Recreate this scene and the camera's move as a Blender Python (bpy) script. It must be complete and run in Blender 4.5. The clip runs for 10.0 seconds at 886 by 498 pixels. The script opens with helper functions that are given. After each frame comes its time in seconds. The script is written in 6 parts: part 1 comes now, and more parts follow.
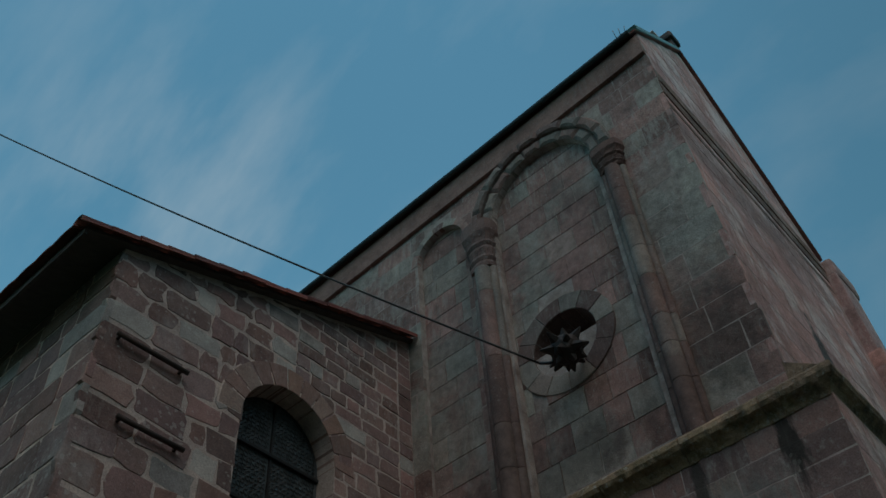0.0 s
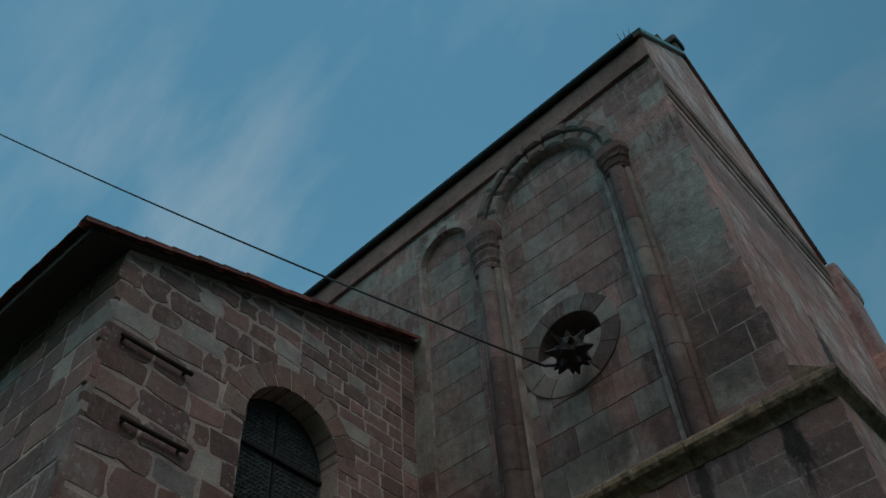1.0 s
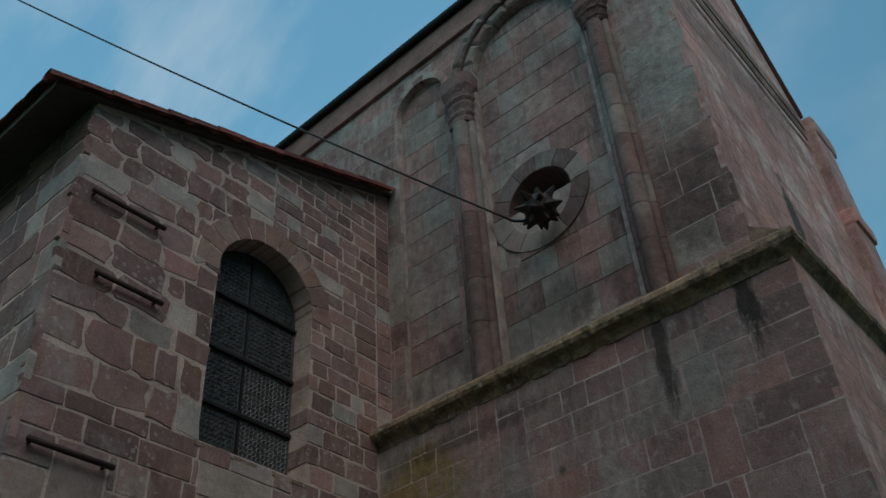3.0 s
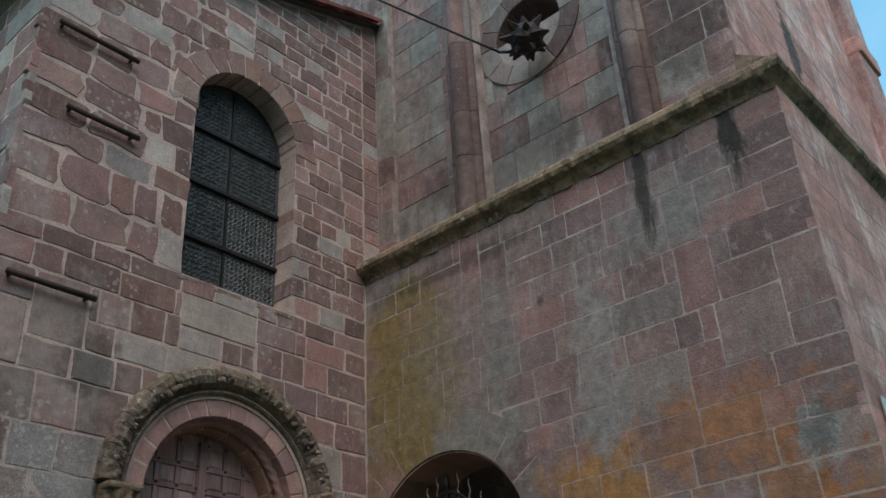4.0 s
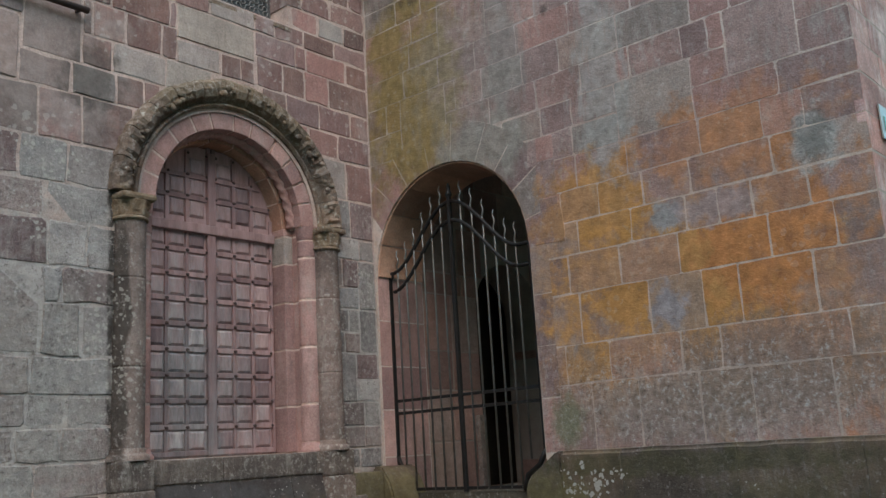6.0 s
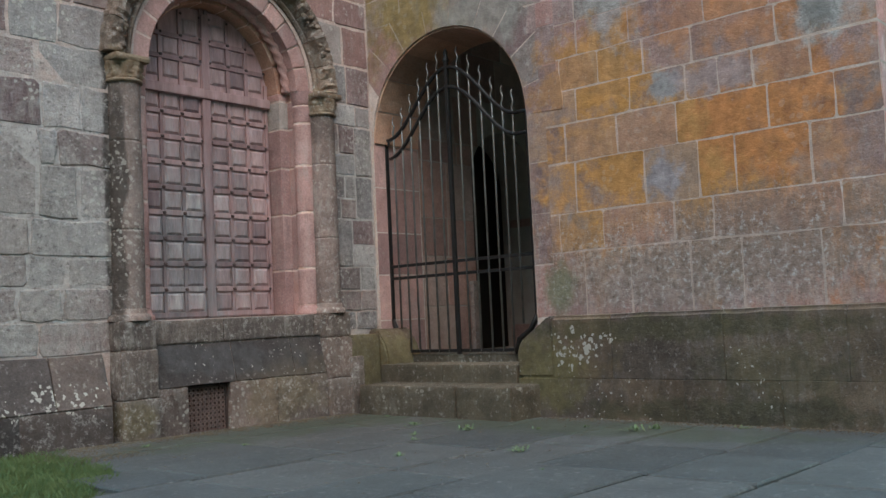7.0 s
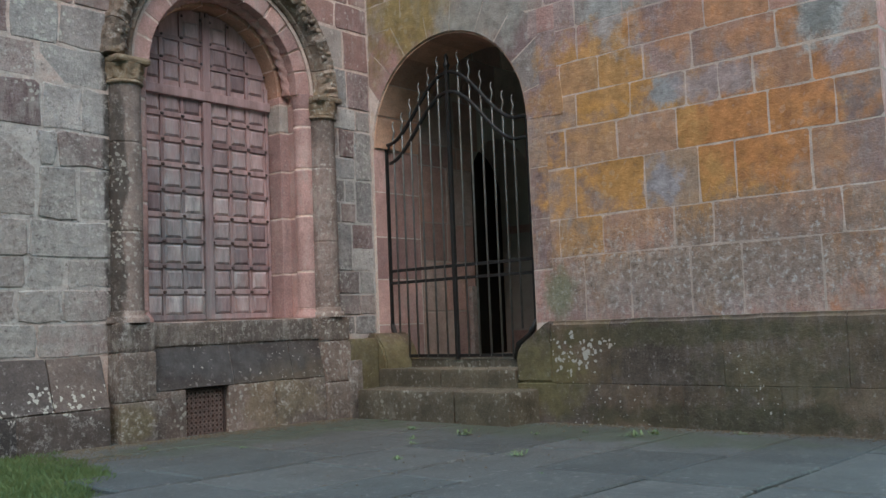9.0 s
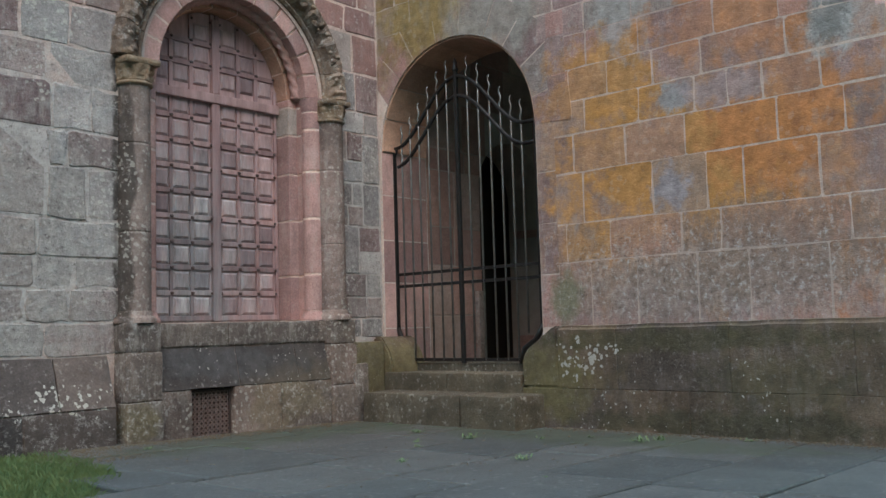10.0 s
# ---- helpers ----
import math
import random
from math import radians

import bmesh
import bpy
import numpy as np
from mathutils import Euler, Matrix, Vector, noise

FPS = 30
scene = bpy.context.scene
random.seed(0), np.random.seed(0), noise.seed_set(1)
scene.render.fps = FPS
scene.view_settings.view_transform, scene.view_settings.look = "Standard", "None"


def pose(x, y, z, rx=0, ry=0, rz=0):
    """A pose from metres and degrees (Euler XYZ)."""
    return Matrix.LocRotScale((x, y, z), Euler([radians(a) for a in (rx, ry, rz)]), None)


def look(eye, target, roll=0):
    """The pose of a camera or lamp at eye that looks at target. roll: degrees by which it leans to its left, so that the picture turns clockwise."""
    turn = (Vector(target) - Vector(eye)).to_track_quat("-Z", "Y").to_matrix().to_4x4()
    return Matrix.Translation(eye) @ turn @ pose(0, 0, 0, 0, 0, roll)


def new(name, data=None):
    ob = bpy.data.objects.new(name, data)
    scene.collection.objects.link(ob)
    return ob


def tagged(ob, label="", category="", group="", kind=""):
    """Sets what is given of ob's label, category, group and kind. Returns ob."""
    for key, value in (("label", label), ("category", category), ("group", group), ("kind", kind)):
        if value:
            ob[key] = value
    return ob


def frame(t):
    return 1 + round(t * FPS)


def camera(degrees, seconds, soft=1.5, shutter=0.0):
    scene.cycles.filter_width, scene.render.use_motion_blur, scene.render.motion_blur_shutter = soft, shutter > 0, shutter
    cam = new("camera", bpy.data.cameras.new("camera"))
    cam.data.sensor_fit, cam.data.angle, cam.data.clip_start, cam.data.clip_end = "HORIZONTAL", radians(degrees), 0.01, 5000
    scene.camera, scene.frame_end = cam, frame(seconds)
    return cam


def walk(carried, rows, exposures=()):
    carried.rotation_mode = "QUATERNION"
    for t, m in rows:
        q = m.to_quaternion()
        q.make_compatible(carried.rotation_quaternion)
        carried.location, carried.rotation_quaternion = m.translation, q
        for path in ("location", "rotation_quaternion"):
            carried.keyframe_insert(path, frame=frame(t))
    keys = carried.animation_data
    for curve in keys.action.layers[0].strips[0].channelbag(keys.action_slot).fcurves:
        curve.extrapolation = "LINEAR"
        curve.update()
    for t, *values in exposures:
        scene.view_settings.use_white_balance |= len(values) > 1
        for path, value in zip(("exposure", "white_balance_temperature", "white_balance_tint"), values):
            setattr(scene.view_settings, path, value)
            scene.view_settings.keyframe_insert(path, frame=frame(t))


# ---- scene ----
cam = camera(51.0, 10.0, soft=1.5)
PATH = [
    (0, (-5.008, -4.622, 0.917), (-3.976, -3.811, 2.426), -4.9),
    (0.5, (-5.011, -4.605, 0.916), (-3.983, -3.797, 2.429), -4.7),
    (1, (-5.005, -4.596, 0.914), (-3.981, -3.786, 2.429), -4.6),
    (1.5, (-5.022, -4.604, 0.928), (-3.981, -3.785, 2.427), -4.6),
    (2, (-5.058, -4.64, 0.948), (-3.989, -3.813, 2.422), -4.5),
    (2.5, (-5.107, -4.708, 0.954), (-3.944, -3.841, 2.331), -5.0),
    (2.7, (-5.09, -4.741, 0.956), (-3.901, -3.839, 2.287), -4.7),
    (3.8, (-4.837, -4.911, 0.933), (-3.54, -3.817, 1.992), -3.3),
    (4, (-4.819, -4.93, 0.93), (-3.488, -3.809, 1.916), -3.4),
    (4.5, (-4.805, -4.948, 0.933), (-3.435, -3.762, 1.779), -3.2),
    (5, (-4.828, -4.945, 0.927), (-3.406, -3.721, 1.621), -3.2),
    (5.5, (-4.84, -4.945, 0.912), (-3.383, -3.7, 1.485), -3.6),
    (6, (-4.852, -4.937, 0.893), (-3.38, -3.651, 1.314), -3.4),
    (6.2, (-4.859, -4.94, 0.898), (-3.384, -3.639, 1.259), -3.1),
    (7.3, (-4.882, -4.95, 0.879), (-3.378, -3.637, 0.993), -2.7),
    (7.5, (-4.878, -4.949, 0.879), (-3.375, -3.636, 1.012), -2.5),
    (8, (-4.881, -4.946, 0.886), (-3.378, -3.635, 1.035), -2.5),
    (8.5, (-4.88, -4.938, 0.873), (-3.374, -3.633, 1.033), -2.6),
    (9, (-4.878, -4.938, 0.863), (-3.376, -3.627, 1.02), -2.3),
    (9.5, (-4.879, -4.942, 0.855), (-3.384, -3.623, 1.016), -2.2),
    (10, (-4.877, -4.941, 0.849), (-3.386, -3.619, 1.019), -1.7),
]
EXPOSURES = [
    (0.0, 0.25, 6500, 10),
    (2.6, 0.46, 6640, 12),
    (3.8, 1.7, 6660, 18),
    (4.6, 1.95, 6640, 18),
    (5.5, 2.25, 6620, 18),
    (7.5, 2.72, 6460, 17),
    (10.0, 2.72, 6430, 17),
]
walk(cam, [(t, look(eye, target, roll)) for t, eye, target, roll in PATH], EXPOSURES)

# ---- light ----
world = bpy.data.worlds.new("sky")
scene.world = world
world.use_nodes = True
wn, wl = world.node_tree.nodes, world.node_tree.links
bg = wn["Background"]
sky = wn.new("ShaderNodeTexSky")
sky.sky_type = "NISHITA"
sky.sun_disc = False
sky.sun_elevation = radians(50)
sky.sun_rotation = radians(220)
sky.air_density, sky.dust_density, sky.ozone_density = 1.0, 0.3, 1.5
# thin evening clouds over the clear sky
wtc = wn.new("ShaderNodeTexCoord")
wmap = wn.new("ShaderNodeMapping")
wmap.inputs["Scale"].default_value = (3.2, 1.2, 0.9)
wnoise = wn.new("ShaderNodeTexNoise")
wnoise.inputs["Scale"].default_value = 3.4
wnoise.inputs["Detail"].default_value = 5.0
wnoise.inputs["Roughness"].default_value = 0.55
wramp = wn.new("ShaderNodeMapRange")
wramp.inputs["From Min"].default_value, wramp.inputs["From Max"].default_value = 0.45, 0.85
wramp.inputs["To Max"].default_value = 0.12
wmix = wn.new("ShaderNodeMix")
wmix.data_type = "RGBA"
wmix.inputs["B"].default_value = (6.2, 3.7, 4.3, 1)
wl.new(wtc.outputs["Generated"], wmap.inputs["Vector"])
wl.new(wmap.outputs["Vector"], wnoise.inputs["Vector"])
wl.new(wnoise.outputs["Fac"], wramp.inputs["Value"])
wl.new(sky.outputs["Color"], wmix.inputs["A"])
# the veil of cloud glows low over the aisle and thins out away from it
wdot = wn.new("ShaderNodeVectorMath")
wdot.operation = "DOT_PRODUCT"
wdot.inputs[1].default_value = (0.29, 0.585, 0.758)
wl.new(wtc.outputs["Generated"], wdot.inputs[0])
wglow = wn.new("ShaderNodeMapRange")
wglow.interpolation_type = "SMOOTHSTEP"
wglow.inputs["From Min"].default_value, wglow.inputs["From Max"].default_value = 0.975, 1.0
wglow.inputs["To Max"].default_value = 0.12
wl.new(wdot.outputs["Value"], wglow.inputs["Value"])
wsum = wn.new("ShaderNodeMath")
wsum.operation = "MULTIPLY_ADD"
wwisp = wn.new("ShaderNodeMapRange")
wwisp.inputs["From Min"].default_value, wwisp.inputs["From Max"].default_value = 0.4, 0.7
wl.new(wnoise.outputs["Fac"], wwisp.inputs["Value"])
wl.new(wwisp.outputs["Result"], wsum.inputs[0])
wl.new(wglow.outputs["Result"], wsum.inputs[1])
wl.new(wramp.outputs["Result"], wsum.inputs[2])
wl.new(wsum.outputs[0], wmix.inputs["Factor"])
wdim = wn.new("ShaderNodeMapRange")
wdim.interpolation_type = "SMOOTHSTEP"
wdim.inputs["From Min"].default_value, wdim.inputs["From Max"].default_value = 0.7, 0.97
wdim.inputs["To Min"].default_value, wdim.inputs["To Max"].default_value = 0.7, 1.0
wl.new(wdot.outputs["Value"], wdim.inputs["Value"])
wtint = wn.new("ShaderNodeMix")
wtint.data_type, wtint.blend_type = "RGBA", "MULTIPLY"
wtint.inputs["Factor"].default_value = 1.0
wtint.inputs["B"].default_value = (0.63, 1.07, 0.88, 1)
wfade = wn.new("ShaderNodeVectorMath")
wfade.operation = "SCALE"
wl.new(wmix.outputs["Result"], wfade.inputs[0])
wl.new(wdim.outputs["Result"], wfade.inputs["Scale"])
wl.new(wfade.outputs["Vector"], wtint.inputs["A"])
wl.new(wtint.outputs["Result"], bg.inputs["Color"])
bg.inputs["Strength"].default_value = 0.15

sun_data = bpy.data.lights.new("sun", "SUN")
sun_data.energy, sun_data.angle, sun_data.color = 0.58, radians(60), (1.0, 0.7, 0.52)
sun = new("sun", sun_data)
sun.matrix_world = look((-11.5, -13.7, 22), (0, 0, 0))


# ---- materials ----
def nodes_of(name):
    mat = bpy.data.materials.new(name)
    mat.use_nodes = True
    nt = mat.node_tree
    return mat, nt.nodes, nt.links, nt.nodes["Principled BSDF"]


def vec_noise(N, L, vec, scale, detail=4.0, rough=0.6, stretch=None):
    n = N.new("ShaderNodeTexNoise")
    n.inputs["Scale"].default_value, n.inputs["Detail"].default_value = scale, detail
    n.inputs["Roughness"].default_value = rough
    if stretch:
        m = N.new("ShaderNodeMapping")
        m.inputs["Scale"].default_value = stretch
        L.new(vec, m.inputs["Vector"])
        vec = m.outputs["Vector"]
    L.new(vec, n.inputs["Vector"])
    return n.outputs["Fac"]


def ranged(N, L, v, a, b, c=0.0, d=1.0):
    m = N.new("ShaderNodeMapRange")
    for key, x in (("From Min", a), ("From Max", b), ("To Min", c), ("To Max", d)):
        m.inputs[key].default_value = x
    L.new(v, m.inputs["Value"])
    return m.outputs["Result"]


def maths(N, L, op, a, b):
    m = N.new("ShaderNodeMath")
    m.operation = op
    for i, x in enumerate((a, b)):
        if isinstance(x, (int, float)):
            m.inputs[i].default_value = x
        else:
            L.new(x, m.inputs[i])
    return m.outputs[0]


def blend(N, L, fac, a, b, mode="MIX"):
    m = N.new("ShaderNodeMix")
    m.data_type, m.blend_type = "RGBA", mode
    for sock, x in ((m.inputs["Factor"], fac), (m.inputs["A"], a), (m.inputs["B"], b)):
        if isinstance(x, tuple):
            sock.default_value = (*x, 1)
        elif isinstance(x, (int, float)):
            sock.default_value = x
        else:
            L.new(x, sock)
    return m.outputs["Result"]


def patch(N, L, pos, centre, size, vec, noise_scale, edge=0.5, stretch=None):
    """A blotch round a place of the building, with a ragged outline."""
    s = N.new("ShaderNodeVectorMath")
    s.operation = "SUBTRACT"
    s.inputs[1].default_value = centre
    L.new(pos, s.inputs[0])
    d = N.new("ShaderNodeVectorMath")
    d.operation = "DIVIDE"
    d.inputs[1].default_value = size
    L.new(s.outputs[0], d.inputs[0])
    q = N.new("ShaderNodeVectorMath")
    q.operation = "LENGTH"
    L.new(d.outputs[0], q.inputs[0])
    n = vec_noise(N, L, vec, noise_scale, 6, 0.65, stretch)
    v = maths(N, L, "SUBTRACT", maths(N, L, "ADD", maths(N, L, "MULTIPLY", n, 2.4), -0.2), q.outputs["Value"])
    return ranged(N, L, v, 0.0, edge)


def stone_mat(name, palette, rough=0.9, island=False, mottle=0.35, blots=(), spots=0.0, grain=1.0, tint=None, per_piece=0.0, spot_at=None, vary=1.0, streak=0.0, crust=0.0, crust_at=None, spot_scale=17.0, patina=()):
    """Hewn sandstone: each piece takes a colour of the palette; bedding, mottling and growth lie over it."""
    mat, N, L, bsdf = nodes_of(name)
    geo = N.new("ShaderNodeNewGeometry")
    pos = geo.outputs["Position"]
    if island:
        rnd = geo.outputs["Random Per Island"]
    else:
        rnd = N.new("ShaderNodeObjectInfo").outputs["Random"]
    ramp = N.new("ShaderNodeValToRGB")
    ramp.color_ramp.interpolation = "CONSTANT"
    els = ramp.color_ramp.elements
    while len(els) < len(palette):
        els.new(0.5)
    for i, (e, c) in enumerate(zip(els, palette)):
        e.position, e.color = i / len(palette), (*c, 1)
    L.new(rnd, ramp.inputs["Fac"])
    col = ramp.outputs["Color"]
    # each piece a little lighter or darker than the next
    fine = maths(N, L, "FRACT", maths(N, L, "MULTIPLY", rnd, 37.31), 0.0)
    col = blend(N, L, 1.0, col, blend(N, L, fine, (1 - 0.22 * vary, 1 - 0.22 * vary, 1 - 0.2 * vary), (1 + 0.16 * vary, 1 + 0.12 * vary, 1 + 0.1 * vary)), "MULTIPLY")
    big = vec_noise(N, L, pos, 2.3, 5, 0.6)
    mid = vec_noise(N, L, pos, 11.0, 6, 0.7)
    bed = vec_noise(N, L, pos, 5.0, 4, 0.7, (1.2, 1.2, 2.5))
    small = vec_noise(N, L, pos, 85.0, 4, 0.75)
    col = blend(N, L, mottle, col, blend(N, L, ranged(N, L, big, 0.3, 0.7), (0.55, 0.52, 0.5), (1.35, 1.3, 1.25)), "MULTIPLY")
    col = blend(N, L, mottle * 0.8, col, blend(N, L, ranged(N, L, mid, 0.3, 0.7), (0.6, 0.6, 0.6), (1.3, 1.28, 1.25)), "MULTIPLY")
    col = blend(N, L, mottle * 0.25, col, blend(N, L, ranged(N, L, bed, 0.35, 0.65), (0.7, 0.68, 0.66), (1.2, 1.2, 1.2)), "MULTIPLY")
    col = blend(N, L, 0.55, col, blend(N, L, ranged(N, L, small, 0.3, 0.7), (0.5, 0.5, 0.5), (1.45, 1.45, 1.45)), "MULTIPLY")
    speck = ranged(N, L, vec_noise(N, L, pos, 34.0, 3, 0.6), 0.6, 0.7, 0.0, 0.45 * mottle)
    col = blend(N, L, speck, col, (0.42, 0.41, 0.38))
    pit = ranged(N, L, vec_noise(N, L, pos, 27.0, 4, 0.7), 0.34, 0.27, 0.0, 0.9 * mottle)
    col = blend(N, L, pit, col, (0.07, 0.06, 0.055))
    if streak:
        run = vec_noise(N, L, pos, 16.0, 6, 0.75, (1.0, 1.0, 0.22))
        where = ranged(N, L, vec_noise(N, L, pos, 1.1, 3, 0.6), 0.42, 0.62)
        col = blend(N, L, maths(N, L, "MULTIPLY", where, ranged(N, L, run, 0.5, 0.6, 0.0, streak)), col, (0.36, 0.34, 0.31))
        col = blend(N, L, maths(N, L, "MULTIPLY", where, ranged(N, L, run, 0.45, 0.36, 0.0, streak)), col, (0.1, 0.085, 0.078))
    for colour, amount, scale, low_, high_ in patina:
        # weathering that runs over several stones
        over = ranged(N, L, vec_noise(N, L, pos, scale, 7, 0.68, (1.0, 1.0, 0.7)), low_, high_, 0.0, amount)
        col = blend(N, L, over, col, blend(N, L, ranged(N, L, mid, 0.3, 0.7), tuple(c * 0.7 for c in colour), tuple(c * 1.3 for c in colour)))
    for centre, size, colour, amount, scale, stretch in blots:
        m = patch(N, L, pos, centre, size, pos, scale, 0.45, stretch)
        if per_piece and colour[0] > 0.4 and colour[2] < 0.1:
            hold = ranged(N, L, maths(N, L, "FRACT", maths(N, L, "MULTIPLY", rnd, 91.7), 0.0), 0.0, 0.55, 1 - per_piece, 1.0)
            m = maths(N, L, "MULTIPLY", m, hold)
        shade = blend(N, L, ranged(N, L, mid, 0.3, 0.7), tuple(c * 0.6 for c in colour), tuple(min(1, c * 1.35) for c in colour))
        col = blend(N, L, maths(N, L, "MULTIPLY", m, amount), col, shade)
    if crust:
        # thin scaly growth with dark gaps
        scaly = vec_noise(N, L, pos, 30.0, 9, 0.8)
        where = ranged(N, L, vec_noise(N, L, pos, 2.6, 4, 0.6), 0.36, 0.6)
        if crust_at:
            where = patch(N, L, pos, *crust_at, pos, 6.0, 0.6)
        col = blend(N, L, maths(N, L, "MULTIPLY", where, ranged(N, L, scaly, 0.53, 0.6, 0.0, crust)), col, (0.47, 0.455, 0.43))
        col = blend(N, L, maths(N, L, "MULTIPLY", where, ranged(N, L, scaly, 0.45, 0.38, 0.0, crust)), col, (0.07, 0.06, 0.055))
    if spots:
        vor = N.new("ShaderNodeTexVoronoi")
        vor.inputs["Scale"].default_value = spot_scale
        wob = N.new("ShaderNodeVectorMath")
        wob.operation = "ADD"
        nz = N.new("ShaderNodeTexNoise")
        nz.inputs["Scale"].default_value = 22.0
        L.new(pos, nz.inputs["Vector"])
        sc = N.new("ShaderNodeVectorMath")
        sc.operation = "SCALE"
        sc.inputs["Scale"].default_value = 0.05
        L.new(nz.outputs["Color"], sc.inputs[0])
        L.new(pos, wob.inputs[0])
        L.new(sc.outputs[0], wob.inputs[1])
        L.new(wob.outputs[0], vor.inputs["Vector"])
        where = ranged(N, L, vec_noise(N, L, pos, 1.7, 3, 0.5), 0.43, 0.62, 0.0, 0.33)
        if spot_at:
            where = maths(N, L, "ADD", maths(N, L, "MULTIPLY", where, 0.5), maths(N, L, "MULTIPLY", patch(N, L, pos, *spot_at, pos, 5.0, 0.6), 0.36))
        m = maths(N, L, "LESS_THAN", vor.outputs["Distance"], where)
        col = blend(N, L, maths(N, L, "MULTIPLY", m, spots), col, (0.5, 0.5, 0.45))
    if tint:
        col = blend(N, L, 1.0, col, tint, "MULTIPLY")
    L.new(col, bsdf.inputs["Base Color"])
    L.new(ranged(N, L, mid, 0.2, 0.8, rough - 0.12, rough + 0.06), bsdf.inputs["Roughness"])
    bsdf.inputs["Specular IOR Level"].default_value = 0.25
    h = maths(N, L, "ADD", maths(N, L, "MULTIPLY", small, 0.35), maths(N, L, "ADD", mid, maths(N, L, "MULTIPLY", bed, 0.03)))
    bump = N.new("ShaderNodeBump")
    bump.inputs["Strength"].default_value = 0.8 * grain
    bump.inputs["Distance"].default_value = 0.012
    L.new(h, bump.inputs["Height"])
    L.new(bump.outputs["Normal"], bsdf.inputs["Normal"])
    return mat


def plain_mat(name, dark, light, rough=0.6, metal=0.0, scale=8.0, fine=60.0, bump=0.3, stretch=None, spec=0.4, vary=0.0, wear=None):
    """A surface of two tones with grain at two sizes."""
    mat, N, L, bsdf = nodes_of(name)
    pos = N.new("ShaderNodeNewGeometry").outputs["Position"]
    a = vec_noise(N, L, pos, scale, 5, 0.65, stretch)
    b = vec_noise(N, L, pos, fine, 4, 0.7, stretch)
    f = ranged(N, L, maths(N, L, "ADD", maths(N, L, "MULTIPLY", a, 0.7), maths(N, L, "MULTIPLY", b, 0.3)), 0.32, 0.68)
    col = blend(N, L, f, dark, light)
    if wear:
        low, high, centre, size = wear
        col = blend(N, L, patch(N, L, pos, centre, size, pos, 4.0, 0.9, (3, 3, 0.8)), col, blend(N, L, f, low, high))
    if vary:
        rnd = N.new("ShaderNodeObjectInfo").outputs["Random"]
        col = blend(N, L, 1.0, col, blend(N, L, rnd, (1 - vary, 1 - vary, 1 - 0.9 * vary), (1 + 0.9 * vary, 1 + vary, 1 + vary)), "MULTIPLY")
    L.new(col, bsdf.inputs["Base Color"])
    L.new(ranged(N, L, b, 0.2, 0.8, rough - 0.1, min(1.0, rough + 0.1)), bsdf.inputs["Roughness"])
    bsdf.inputs["Metallic"].default_value = metal
    bsdf.inputs["Specular IOR Level"].default_value = spec
    bp = N.new("ShaderNodeBump")
    bp.inputs["Strength"].default_value, bp.inputs["Distance"].default_value = bump, 0.01
    L.new(maths(N, L, "ADD", a, maths(N, L, "MULTIPLY", b, 0.5)), bp.inputs["Height"])
    L.new(bp.outputs["Normal"], bsdf.inputs["Normal"])
    return mat


PINK, ROSE, BROWN = (0.27, 0.165, 0.15), (0.30, 0.175, 0.155), (0.185, 0.12, 0.107)
UMBER = (0.14, 0.095, 0.085)

OLIVE, NEAR_BLACK, LICHEN = (0.23, 0.17, 0.06), (0.045, 0.04, 0.036), (0.26, 0.245, 0.225)

m_left = stone_mat("aisle sandstone", tint=(1.22, 1.21, 1.23), patina=(((0.3, 0.275, 0.26), 0.5, 1.5, 0.55, 0.65),), palette=[(0.22, 0.143, 0.132), (0.209, 0.14, 0.135), (0.198, 0.14, 0.127), BROWN, (0.286, 0.267, 0.253), (0.297, 0.185, 0.171), (0.231, 0.156, 0.146), (0.165, 0.116, 0.107), (0.275, 0.189, 0.171), (0.341, 0.328, 0.308), BROWN, (0.226, 0.165, 0.161)], mottle=0.55, streak=0.3, blots=(
    ((-2.6, 0, 3.2), (0.7, 1, 0.6), LICHEN, 0.5, 4.0, None),
    # a darker ragged patch high under the roof's edge
    ((-1.5, 0, 6.9), (1.2, 1, 0.35), NEAR_BLACK, 0.45, 3.0, None),
    ((-2.3, 0, 3.2), (0.25, 1, 0.3), NEAR_BLACK, 0.6, 5.0, None)), spots=0.25)
m_left_low = stone_mat("grey lichened sandstone", [(0.329, 0.339, 0.345), (0.254, 0.249, 0.254), (0.307, 0.307, 0.313), (0.276, 0.244, 0.244), (0.223, 0.175, 0.18), (0.38, 0.391, 0.402)], crust=0.9, mottle=0.8, streak=0.6, grain=1.6, blots=(
    # a near-black strip on the wall along the left column
    ((-2.13, 0, 1.8), (0.045, 1, 1.5), NEAR_BLACK, 0.9, 7.0, (1, 1, 0.5)),
    ((-2.7, 0, 1.3), (0.7, 1, 0.9), (0.33, 0.32, 0.3), 0.6, 9.0, None)), spots=0.55, spot_scale=26.0)
RUST_GOLD, RUST = (0.43, 0.215, 0.065), (0.43, 0.175, 0.065)
